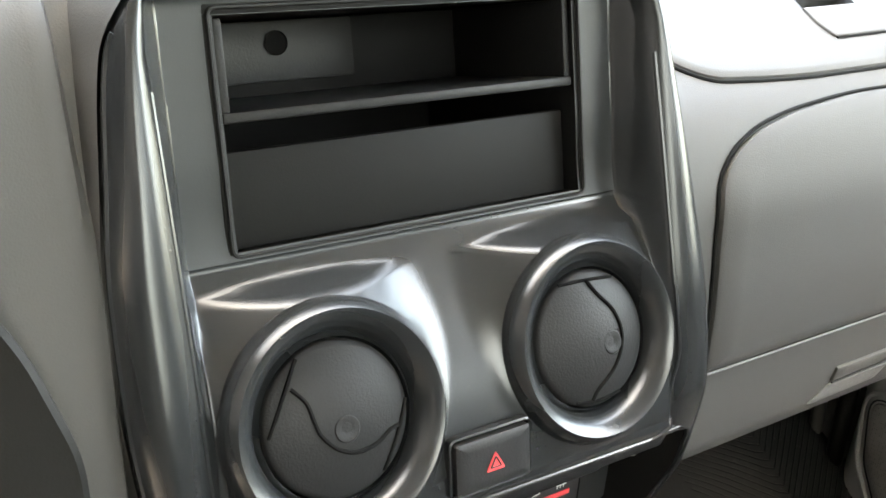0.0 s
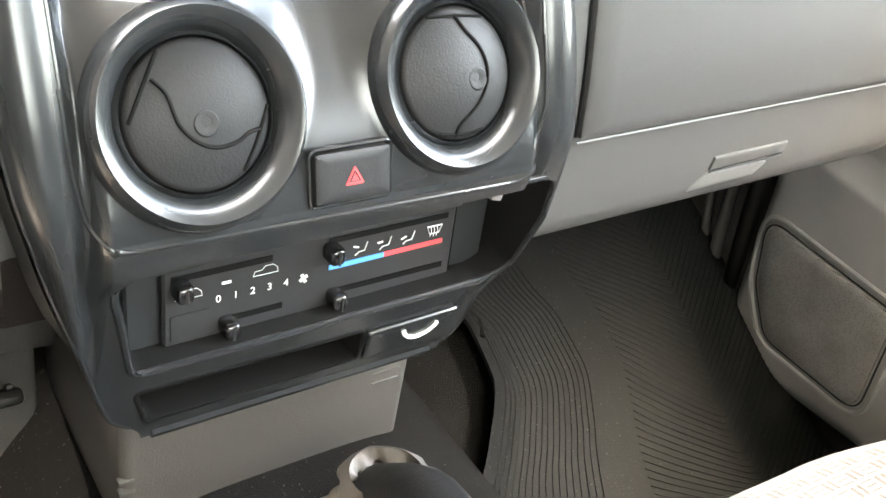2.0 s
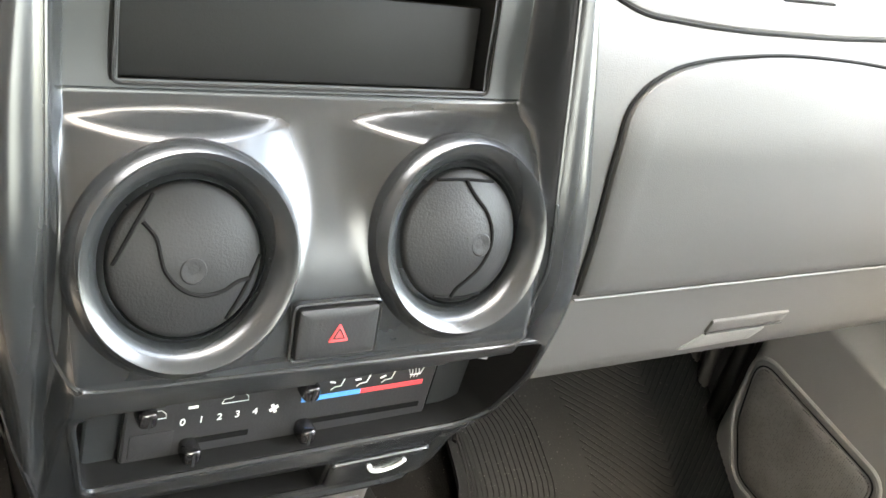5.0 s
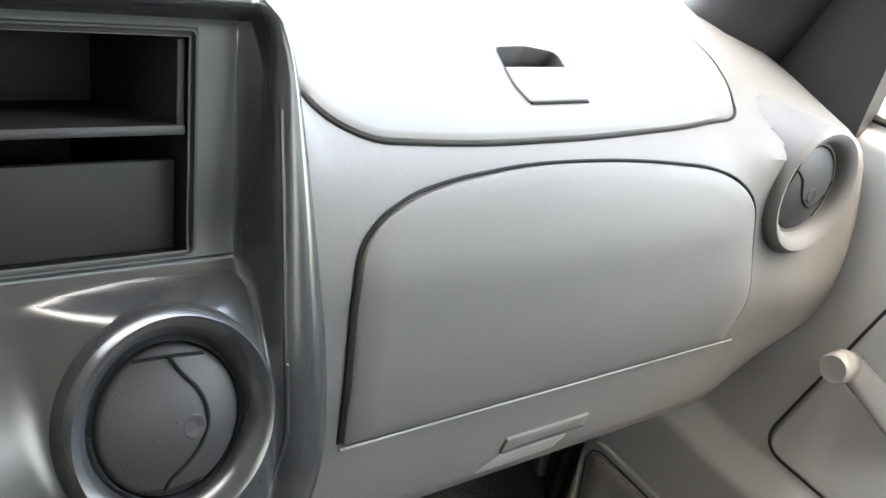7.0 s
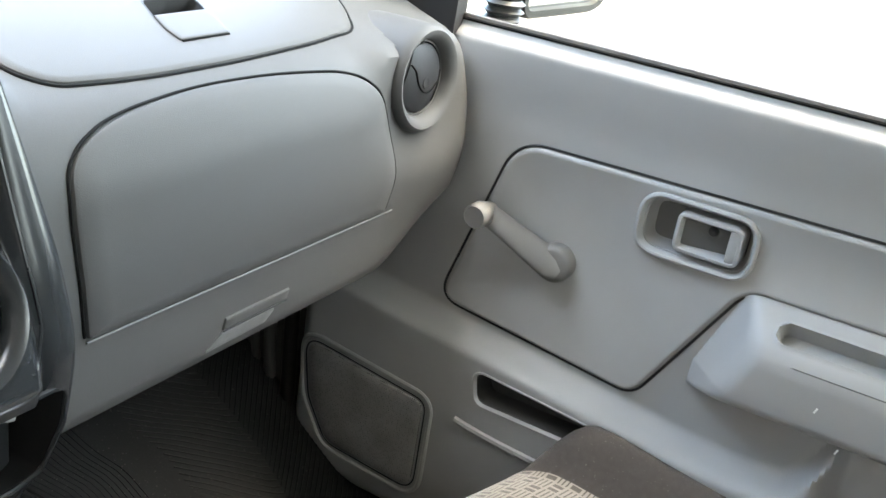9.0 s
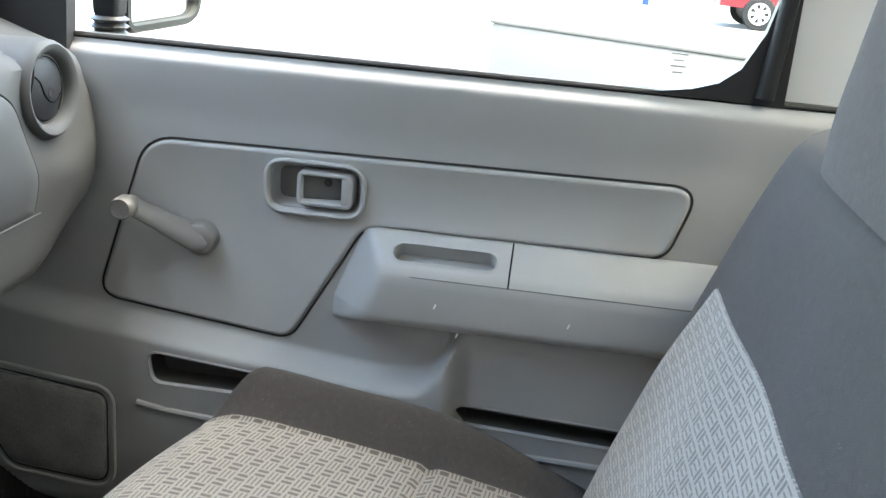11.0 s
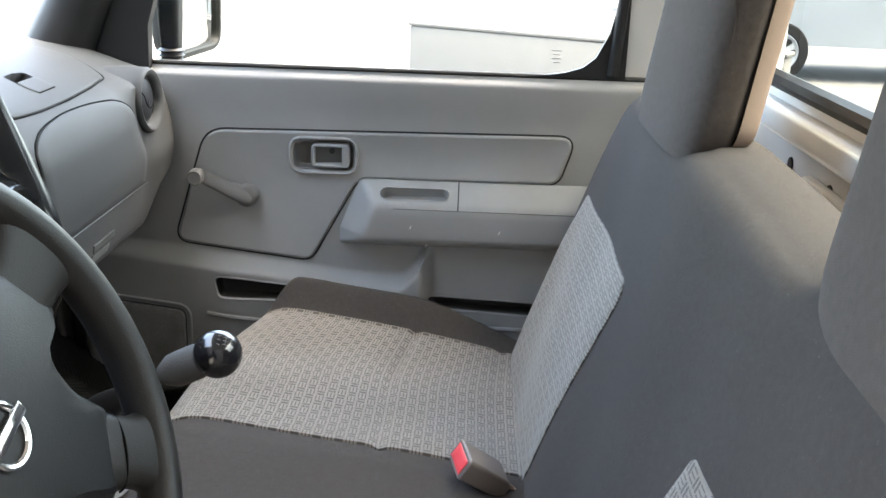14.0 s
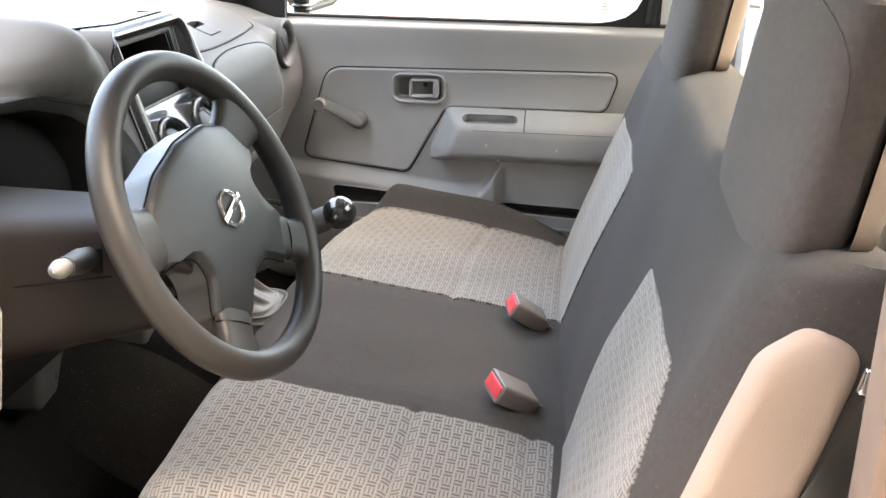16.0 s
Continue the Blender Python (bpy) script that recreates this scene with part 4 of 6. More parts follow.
for cx, cz in ((-0.077, 0.0045), (-0.034, 0.0085)):
    line("car_symbol", [(cx - 0.007, cz - 0.002), (cx - 0.006, cz + 0.0008), (cx - 0.002, cz + 0.001), (cx, cz + 0.0032), (cx + 0.0045, cz + 0.0032), (cx + 0.007, cz + 0.001), (cx + 0.0075, cz - 0.002), (cx - 0.007, cz - 0.002)], 0.0004, heater)
bar("dash_symbol", -0.0585, 0.0068, -0.0535, 0.0068, 0.0014, WHITEINK, heater)
for i, cx in enumerate((0.026, 0.042, 0.058)):
    cz = 0.0088
    line("seat_symbol", [(cx + 0.003, cz + 0.0035), (cx + 0.0015, cz - 0.0018), (cx - 0.0025, cz - 0.0022), (cx - 0.0045, cz - 0.004)], 0.0007, heater)
    line("air_arrow", [(cx - 0.006, cz + 0.002 - 0.0012 * i), (cx - 0.0025, cz + 0.001)], 0.0005, heater)
for k in range(3):
    line("defrost_symbol", [(0.0725 + 0.0022 * k, 0.0055), (0.0732 + 0.0022 * k, 0.009), (0.0723 + 0.0022 * k, 0.0125)], 0.0004, heater)
line("defrost_symbol", [(0.0700, 0.0125), (0.0805, 0.0125), (0.0785, 0.0075), (0.072, 0.0075), (0.0700, 0.0125)], 0.0004, heater)

# open tray and ashtray under the heater panel
ash = rounded([(0.047, 0.6165), (0.1135, 0.618), (0.1225, 0.5835), (0.0535, 0.586)], 0.004)
at = part("socket_cover", bm_loft(sunk(0), [(ash, -0.01), (ash, 0.002), (inset(ash, 0.001), 0.0032), (inset(ash, 0.003), 0.0036)], rings=3), BEZEL, console, "dark lighter cover with pale ring mark")
part("ring_mark", bm_tube([(0.086 + 0.0125 * math.cos(a), spline(RIM, 0.613 + 0.0125 * math.sin(a)) - 0.0042, 0.613 + 0.0125 * math.sin(a)) for a in [math.pi + 0.25 + k * (math.pi - 0.5) / 16 for k in range(17)]], 0.0014, 6), WHITEINK, at, "pale crescent mark")
part("lower_edge", bm_tube([stack(k / 40, 0) + Vector((0, 0.003, 0.001)) for k in range(3, 38)], 0.0045, 8), BEZEL, console)
part("hanging_clip", bm_box((0.008, 0.006, 0.005), pose(0.102, -0.054, 0.7135, 0, 15, 0), 0.001), LIGHTGREY, console, "small pale clip")


# grey duct box below the console
dbox = thing("heater_duct", "grey plastic heater duct under the console", "duct")
part("shell", bm_box((0.205, 0.16, 0.20), pose(0.016, 0.100, 0.492, 3, 0, 0), 0.008, 3), DUCT, dbox)
for k in range(2):
    part("rib", bm_box((0.022, 0.004, 0.0025), pose(0.098, 0.0185 + 0.0004 * k, 0.538 - 0.009 * k, 3, 0, 0), 0.001), DUCT, dbox)
    part("rib", bm_box((0.010, 0.006, 0.0025), pose(-0.083, 0.021, 0.512 - 0.009 * k, 3, 0, 0), 0.001), DUCT, dbox)

# ---- gear lever ----
gear = thing("gear_lever", "gear lever with glossy black ball knob and grey leatherette boot", "gear lever")
GK = Vector((-0.013, -0.281, 0.678))


BT = Vector((0.038, -0.078, 0.545))


# angle, twist, depth and width of the cloth folds
BOOT_FOLDS = [(200, -0.9, -1.0, 0.16), (245, -1.1, -1.3, 0.14), (292, -0.7, -1.0, 0.17), (335, 0.5, -0.9, 0.15), (20, 0.8, -1.1, 0.17), (75, 0.4, -0.8, 0.18), (140, -0.5, -0.9, 0.18)]


def boot(u, v):
    """Stepped square bellows below, gathered cloth above."""
    a = 2 * math.pi * u
    n = lerp(7, 2, min(1, v / 0.7))
    rr = (abs(math.cos(a))**n + abs(math.sin(a))**n)**(-1 / n)
    if v < 0.5:
        t = v / 0.5
        r = lerp(0.088, 0.054, t) + 0.0058 * math.sin(t * 8 * math.pi)
        z = lerp(0.469, 0.499, t) + 0.004 * math.sin(t * 8 * math.pi + 1.2)
        c = Vector((0.036, -0.108, 0)).lerp(Vector((0.036, -0.098, 0)), t)
    else:
        t = (v - 0.5) / 0.5
        hang = math.sin(math.pi * min(1, t * 1.08))**0.8
        sag = 0.0
        for a0, turn, depth, wide in BOOT_FOLDS:
            d = (a - radians(a0) - turn * t + math.pi) % (2 * math.pi) - math.pi
            sag += depth * (math.exp(-(d / wide)**2) - 0.75 * math.exp(-((d - 1.7 * wide) / (1.2 * wide))**2))
        r = lerp(0.056, 0.0215, t**0.62) + 0.011 * sag * hang + 0.0055 * math.exp(-((t - 0.90) / 0.07)**2) - 0.004 * math.exp(-((t - 0.76) / 0.05)**2)
        z = lerp(0.499, 0.552, t)
        c = Vector((0.036, -0.098, 0)).lerp(Vector((BT.x, BT.y, 0)), t)
    return Vector((c.x + math.cos(a) * r * rr, c.y + math.sin(a) * r * rr * 1.03, z))


part("boot", bm_grid(boot, 200, 130, wrap_u=True), BOOT, gear, "folded grey leatherette gear boot")
part("base_plate", bm_box((0.20, 0.21, 0.012), pose(0.036, -0.108, 0.448), 0.006, 3), RUBBER, gear)
top = BT + Vector((0, 0.004, -0.012))
pts = [top.lerp(GK, t) + Vector((0, 0, 0.012 * math.sin(math.pi * t))) for t in [k / 16 for k in range(17)]]
part("lever_sleeve", bm_tube(pts[:10], [0.017, 0.018, 0.019, 0.020, 0.020, 0.019, 0.016, 0.0125, 0.009, 0.008], 20), RUBBER, gear, "black rubber lever sleeve")
part("lever", bm_tube(pts[8:15], 0.007, 12), OUTBLACK, gear)
part("collar", bm_tube(pts[11:16], [0.012, 0.019, 0.0195, 0.0195, 0.018], 28), SPEAKER, gear, "grey collar under the knob")
kd = (GK - pts[-3]).normalized()
part("knob", bm_lathe([(max(0.0004, 0.0265 * math.sin(a)), -0.0265 * math.cos(a)) for a in [k * math.pi / 24 for k in range(25)]], facing(GK, kd), 48), KNOB, gear, "polished black ball knob")
km = facing(GK, (-0.45, -0.45, 0.75), (0, 1, 0))
for x in (-0.0045, 0, 0.0045):
    part("shift_mark", bm_tube([km @ Vector((x, y, math.sqrt(0.0266**2 - x * x - y * y))) for y in (-0.003, -0.0015, 0, 0.0015, 0.003)], 0.0003, 4), LIGHTGREY, gear)
part("shift_mark", bm_tube([km @ Vector((x, 0, math.sqrt(0.0266**2 - x * x))) for x in (-0.0045, -0.002, 0, 0.002, 0.0045)], 0.0003, 4), LIGHTGREY, gear)
for ch, x, y in (("1", -0.0055, 0.0068), ("3", 0.0, 0.0072), ("5", 0.0055, 0.0068), ("2", -0.0055, -0.0068), ("4", 0.0, -0.0072), ("R", 0.0055, -0.0068)):
    text(ch, x, y, 0.0050, LIGHTGREY, gear, km, math.sqrt(0.0267**2 - x * x - y * y))


# ---- passenger door ----
LEDGE = [(-0.60, 0.60), (-0.478, 0.600), (-0.469, 0.590), (-0.455, 0.562), (-0.43, 0.537), (-0.39, 0.534), (-0.26, 0.546), (-0.02, 0.572), (0.16, 0.590)]


def door_x(y, z):
    # swollen lower front, its crest under the insert; the panel rolls away at its front and lower edges
    zs = spline(LEDGE, y)
    led = 0.032 * (1 - step(zs - 0.030, zs - 0.001, z)) * (1 - 0.75 * step(0.462, 0.492, -y))
    x = DOOR_X - led
    x -= 0.006 * step(0.80, 0.87, z) - 0.012 * step(0.872, 0.889, z)
    x += 0.05 * max(0.0, (y - 0.125) / 0.035)**2 + 0.04 * max(0.0, (0.312 - z) / 0.04)**2
    return x


def door(y, z, h=0.0):
    """The inner face of the door; h goes into the cab."""
    return Vector((door_x(y, z) - h, y, z))


def cut_hole(bm, ol):
    """Opens an outline (y, z) in a sheet and draws the ragged edge onto it."""
    inside = [f for f in bm.faces if within(ol, f.calc_center_median().y, f.calc_center_median().z)]
    edge = {v for f in inside for v in f.verts if any(g not in inside for g in v.link_faces)}
    bmesh.ops.delete(bm, geom=inside, context="FACES")
    for v in edge:
        if v.is_valid:
            q = near_on(ol, v.co.y, v.co.z)
            v.co = door(q.x, q.y)


SEAM = rounded([(-0.085, 0.783), (-0.022, 0.576), (-0.268, 0.549), (-0.352, 0.702), (-0.700, 0.7045), (-0.728, 0.793)], [0.05, 0.025, 0.03, 0.03, 0.03, 0.025], 9)
POCK = rounded([(-0.098, 0.522), (-0.27, 0.508), (-0.27, 0.482), (-0.106, 0.482)], [0.012, 0.004, 0.004, 0.014])
P2 = rounded([(-0.475, 0.494), (-0.90, 0.478), (-0.90, 0.452), (-0.49, 0.470)], 0.006)
HANDLE_Y, HANDLE_Z = -0.291, 0.743
GRIP = [(y + HANDLE_Y, z + HANDLE_Z) for y, z in rounded([(-0.053, -0.0255), (0.053, -0.0255), (0.053, 0.0255), (-0.053, 0.0255)], 0.019, 10)]
pdoor = thing("door_passenger", "closed grey plastic pickup door panel with crank and armrest", "car door", kind="structure")
bm = bm_grid(lambda u, v: door(lerp(-0.96, 0.16, u), lerp(0.275, 0.889, v)), 300, 170)
for ol in (POCK, P2, GRIP):
    cut_hole(bm, ol)
part("trim_panel", bm, DOORGREY, pdoor)
part("door_shell", bm_box((0.02, 1.10, 0.60), pose(DOOR_X + 0.065, -0.40, 0.585), 0.004), BLACK, pdoor, "dark inside of the door")
part("top_ledge", bm_grid(lambda u, v: Vector((lerp(door_x(0, 0.889), DOOR_X + 0.016, v), lerp(-0.96, 0.16, u), 0.889)), 20, 2), DOORGREY, pdoor)
bm = bmesh.new()
rings = [[bm.verts.new(door(y, z, h)) for y, z in ol] for ol, h in ((inset(SEAM, 0.0024), -0.002), (inset(SEAM, 0.0024), 0.0008), (inset(SEAM, 0.0030), 0.0026), (inset(SEAM, 0.0046), 0.0040), (inset(SEAM, 0.0075), 0.0042), (inset(SEAM, 0.0105), 0.0030))]
for a, b in zip(rings, rings[1:]):
    for i in range(len(a)):
        bm.faces.new((a[i], a[(i + 1) % len(a)], b[(i + 1) % len(a)], b[i]))
hole = [bm.verts.new(door(y, z, 0.003)) for y, z in inset(GRIP, -0.003)]
rim_edges = [bm.edges.get((rings[-1][i - 1], rings[-1][i])) for i in range(len(SEAM))]
rim_edges += [bm.edges.new((hole[i - 1], hole[i])) for i in range(len(hole))]
bmesh.ops.triangle_fill(bm, use_beauty=True, use_dissolve=False, edges=rim_edges, normal=(-1, 0, 0))
part("insert", bm, DOORGREY, pdoor)
part("insert_seam", bm_tube([door(y, z, -0.0006) for y, z in SEAM], 0.0018, 6, True), BLACK, pdoor)
part("sill_seal", bm_tube([door(lerp(0.14, -0.95, k / 30), 0.892, -0.003) for k in range(31)], 0.0042, 8), SPEAKER, pdoor, "grey rubber window sill seal")
part("seal_line", bm_tube([door(lerp(0.14, -0.95, k / 30), 0.8895, 0.0002) for k in range(31)], 0.0011, 6), DEEP, pdoor)

# inner door handle in its ring
hmx = facing((DOOR_X - 0.003, HANDLE_Y, HANDLE_Z), (-1, 0, 0))
hd = flat_on(hmx)
# u runs towards the front of the cab on this pose when negative
RG = rounded([(-0.061, -0.033), (0.061, -0.033), (0.061, 0.033), (-0.061, 0.033)], 0.027, 10)
dh = part("door_handle", bm_loft(hd, [(RG, -0.001), (RG, 0.005), (inset(RG, 0.0010), 0.0062), (inset(RG, 0.0026), 0.0066), (inset(RG, 0.0042), 0.0056), (inset(RG, 0.0055), 0.002), (inset(RG, 0.009), -0.014), (inset(RG, 0.014), -0.020)], cap=False), DOORGREY, pdoor, "grey recessed inner door handle")
# cup floor coloured darker than the door in place of recess shade
part("cup", bm_loft(hd, [(inset(RG, 0.012), -0.0195), (inset(RG, 0.017), -0.0205)], rings=3), CUP, dh, "cup behind the lever, shade put into its darker grey")
LV = rounded([(-0.021, -0.021), (0.046, -0.021), (0.046, 0.021), (-0.021, 0.021)], 0.010)
part("lever", bm_loft(hd, [(LV, -0.019), (LV, 0.003), (inset(LV, 0.0015), 0.0052), (inset(LV, 0.004), 0.0055), (inset(LV, 0.006), 0.003), (inset(LV, 0.0075), -0.010)], cap=False), DOORGREY, dh)
part("lever_plate", bm_box((0.056, 0.030, 0.004), hmx @ pose(0.010, 0, -0.009, 0, 9, 0), 0.001), CUP, dh)
part("finger_rest", bm_box((0.011, 0.033, 0.008), hmx @ pose(0.0375, 0, 0.001, 0, 0, 0), 0.002), DOORGREY, dh)
part("screw", bm_lathe([(0.005, 0.0), (0.005, 0.002), (0.002, 0.001), (0.0002, 0.0006)], hmx @ pose(0.014, 0.007, -0.0075), 20), BLACK, dh)

# window crank
ck = part("window_crank", bm_lathe([(0.021, -0.002), (0.021, 0.011), (0.019, 0.016), (0.016, 0.0185), (0.0003, 0.0195)], facing((DOOR_X - 0.002, -0.157, 0.668), (-1, 0, 0)), 32), LIGHTGREY, pdoor, "grey plastic window crank")
A, B = Vector((DOOR_X - 0.018, -0.157, 0.668)), Vector((DOOR_X - 0.034, -0.078, 0.707))
part("arm", bm_tube([A.lerp(B, t) for t in (-0.12, 0, 0.3, 0.6, 0.9, 1.0, 1.08)], [0.011, 0.0172, 0.0155, 0.0135, 0.0125, 0.0115, 0.007], 20, False, 0.5), LIGHTGREY, ck)
part("knob", bm_lathe([(0.009, -0.012), (0.0105, 0.0), (0.0135, 0.006), (0.0135, 0.022), (0.0115, 0.025), (0.0105, 0.0245), (0.0003, 0.0252)], facing(B, (-1, 0, 0)), 32), LIGHTGREY, ck, "turning knob of the crank")

# armrest with pull cup: (into the cab, height) from the top seam over the crest to the underside
ARMP = [(0.0, 0.7055), (0.006, 0.7035), (0.011, 0.7000), (0.036, 0.6785), (0.043, 0.6700), (0.0465, 0.6610), (0.0475, 0.6510), (0.0470, 0.6300), (0.0455, 0.6120), (0.0410, 0.6035), (0.030, 0.5970), (0.012, 0.5900), (-0.004, 0.5840)]
ARM_S = [0.0]
for a, b in zip(ARMP, ARMP[1:]):
    ARM_S.append(ARM_S[-1] + math.hypot(b[0] - a[0], b[1] - a[1]))
ARM_H = [(t, p[0]) for t, p in zip(ARM_S, ARMP)]
ARM_Z = [(t, p[1]) for t, p in zip(ARM_S, ARMP)]


def arm_at(y, t, lift=0.0):
    """A point of the armrest's skin: along the door, and down its section; the front end slopes to the panel."""
    h, z = spline(ARM_H, t), spline(ARM_Z, t)
    front = lerp(-0.312, -0.352, (z - 0.60) / 0.105) - 0.010 * max(0.0, (0.615 - z) / 0.03)
    d = max(0.0, front - y)
    h = smin(h, 1.15 * d - 0.002, 0.014)
    # oval pull cup, a bead round its mouth
    dy = max(0.0, abs(y + 0.452) - 0.048)
    sd = math.hypot(dy, t - 0.034) - 0.0115
    lift += 0.0012 * math.exp(-(sd / 0.0022)**2) - 0.020 * step(0.0, 0.0035, -sd)
    n = 0.72 if t < 0.06 else 1.0
    return Vector((DOOR_X - h - lift * n, y, z + lift * (0.7 if t < 0.06 else 0.0)))


ys = [-0.300 - 0.0035 * k for k in range(22)] + [-0.377 - 0.0017 * k for k in range(95)] + [-0.540 - 0.013 * k for k in range(31)]
arm = part("armrest", bm_grid(lambda u, v: arm_at(ys[round(u * (len(ys) - 1))], ARM_S[-1] * v), len(ys) - 1, 110), DOORGREY, pdoor, "grey moulded armrest")
cap_t = 0.0635
part("cap_seam", bm_tube([arm_at(lerp(-0.402, -0.93, k / 60), cap_t, -0.0003 - 0.0008 * (k < 2)) for k in range(61)], 0.0008, 6), CUP, arm)
part("cap_joint", bm_tube([arm_at(-0.5275, lerp(0.004, cap_t, k / 16), -0.0002) for k in range(17)], 0.0010, 6), DEEP, arm)
for y, z in ((-0.447, 0.632), (-0.600, 0.628), (-0.475, 0.600)):
    part("scuff", bm_box((0.0008, 0.0018, 0.006), pose(DOOR_X - 0.0475, y, z, 20, 0, 0), 0.0003), WHITEINK, arm, "small pale scuff")

# map pockets and ribs in the lower trim
for ol in (POCK, P2):
    mp = part("map_pocket", bm_loft(door, [(inset(ol, -0.003), 0.0002), (inset(ol, -0.0022), 0.0012), (inset(ol, -0.0006), 0.0012), (inset(ol, 0.0006), -0.001), (inset(ol, 0.0010), -0.004)], cap=False), DOORGREY, pdoor, "deep map pocket slot")
    # darker than the door plastic: the pocket's shadow is put into the colour
    part("lining", bm_loft(door, [(inset(ol, 0.0008), -0.003), (inset(ol, 0.002), -0.038), (inset(ol, 0.004), -0.039)], rings=3), SPEAKER, mp, "pocket inside, coloured dark for its shade")
part("rib", bm_tube([door(y, lerp(0.452, 0.436, k / 6), 0.000) for k, y in enumerate((-0.085, -0.10, -0.12, -0.15, -0.2, -0.24, -0.28))], 0.0045, 8), DOORGREY, pdoor)
part("rib", bm_tube([door(lerp(-0.52, -0.92, k / 12), lerp(0.437, 0.430, k / 12), 0.000) for k in range(13)], 0.0045, 8), DOORGREY, pdoor)
SPK = rounded([(0.132, 0.477), (0.118, 0.395), (0.085, 0.341), (-0.046, 0.331), (-0.046, 0.457)], [0.022, 0.06, 0.03, 0.022, 0.018])
part("speaker_frame", bm_tube([door(y, z, 0.000) for y, z in inset(SPK, -0.008)], 0.0032, 8, True), DOORGREY, pdoor)
part("speaker_gap", bm_tube([door(y, z, 0.0002) for y, z in SPK], 0.0010, 6, True), BLACK, pdoor)
part("speaker_grille", panel(door, inset(SPK, 0.003), 0.003, 0.003, 0.002, 5), GRILLE, pdoor, "dusty dark grey speaker grille")

# window: frame, pane, pillars
rear_post = [Vector((DOOR_X + 0.006, -0.778, 0.897)), Vector((DOOR_X + 0.002, -0.790, 1.05)), Vector((DOOR_X - 0.04, -0.82, 1.46))]
win = thing("window_passenger", "passenger side window with black frame", "window", kind="structure")
part("rear_frame", bm_tube(rear_post, [0.011, 0.010, 0.010], 10, False, 0.9), BLACK, win)
corner = [(-0.655, 0.893), (-0.80, 0.889), (-0.80, 1.07), (-0.783, 1.05), (-0.778, 1.004), (-0.769, 0.966), (-0.749, 0.926), (-0.728, 0.909), (-0.70, 0.900)]
bm = bmesh.new()
f0 = [bm.verts.new((DOOR_X + 0.004, y, z)) for y, z in corner]
f1 = [bm.verts.new((DOOR_X + 0.018, y, z)) for y, z in corner]
bm.faces.new(f0)
bm.faces.new(f1)
for i in range(len(corner)):
    bm.faces.new((f0[i], f0[(i + 1) % len(corner)], f1[(i + 1) % len(corner)], f1[i]))
part("corner_seal", bm, BLACK, win)
wm0 = pose(DOOR_X + 0.014, -0.35, 1.17, 0, -3, 0)
wp = part("pane", bm_grid(lambda u, v: wm0 @ Vector((0, u - 0.5, 0.56 * (v - 0.5))), 2, 2), GLASS, win)
wp.visible_shadow = False
# stickers printed on the glass
for k in range(4):
    part("glass_print", bm_box((0.0006, 0.017 - 0.006 * (k % 2), 0.0012), pose(DOOR_X + 0.010, -0.683, 0.935 - 0.0065 * k, 0, -3, 0), 0), CUP, win)
slab("door_sill", (DOOR_X - 0.008, -1.0, 0.10), (DOOR_X + 0.10, 0.20, 0.292), BLACK, "black door sill step", "sill", 0.006)
slab("pillar_rear", (DOOR_X + 0.018, -0.98, 0.60), (DOOR_X + 0.06, -0.786, 1.5), WHITEPAINT, "white painted rear door pillar", "pillar", 0.012)
slab("kick_panel", (DOOR_X - 0.02, 0.15, FLOOR_Z - 0.02), (DOOR_X + 0.03, 0.64, 0.90), SPEAKER, "dark grey kick panel beside the footwell", "trim panel", 0.01)
slab("kick_panel", (CAB_LEFT - 0.03, 0.05, FLOOR_Z - 0.02), (CAB_LEFT + 0.01, 0.64, 0.90), SPEAKER, "dark grey kick panel beside the footwell", "trim panel", 0.01)
tagged(part("weatherstrip", bm_tube([(DOOR_X - 0.022, 0.152, 0.27), (DOOR_X - 0.024, 0.158, 0.45), (DOOR_X - 0.024, 0.165, 0.64), (DOOR_X - 0.024, 0.17, 0.80)], 0.010, 10), RUBBER), "black rubber weatherstrip along the door opening", "trim", kind="structure")
slab("pillar_driver", (CAB_LEFT - 0.03, -1.0, 0.2), (CAB_LEFT + 0.025, -0.868, 1.5), TAN, "tan plastic pillar trim behind the driver's door", "pillar", 0.012)
pa = [Vector((DOOR_X + 0.0, 0.06, 0.90)), Vector((DOOR_X - 0.02, -0.05, 1.12)), Vector((DOOR_X - 0.07, -0.27, 1.46))]
tagged(part("pillar_front", bm_tube([p + Vector((0, 0.10, 0)) for p in pa], [0.06, 0.04, 0.04], 12), BLACK), "dark plastic front pillar", "pillar", kind="structure")
quarter = [(0.16, 0.875), (0.004, 0.875), (0.002, 0.955), (-0.02, 1.03), (0.10, 1.03)]
bm = bmesh.new()
f0 = [bm.verts.new((DOOR_X - 0.012, y, z)) for y, z in quarter]
f1 = [bm.verts.new((DOOR_X + 0.010, y, z)) for y, z in quarter]
bm.faces.new(f0)
bm.faces.new(f1)
for i in range(len(quarter)):
    bm.faces.new((f0[i], f0[(i + 1) % len(quarter)], f1[(i + 1) % len(quarter)], f1[i]))
part("mirror_sail", bm, BLACK, win, "black triangular mirror base")

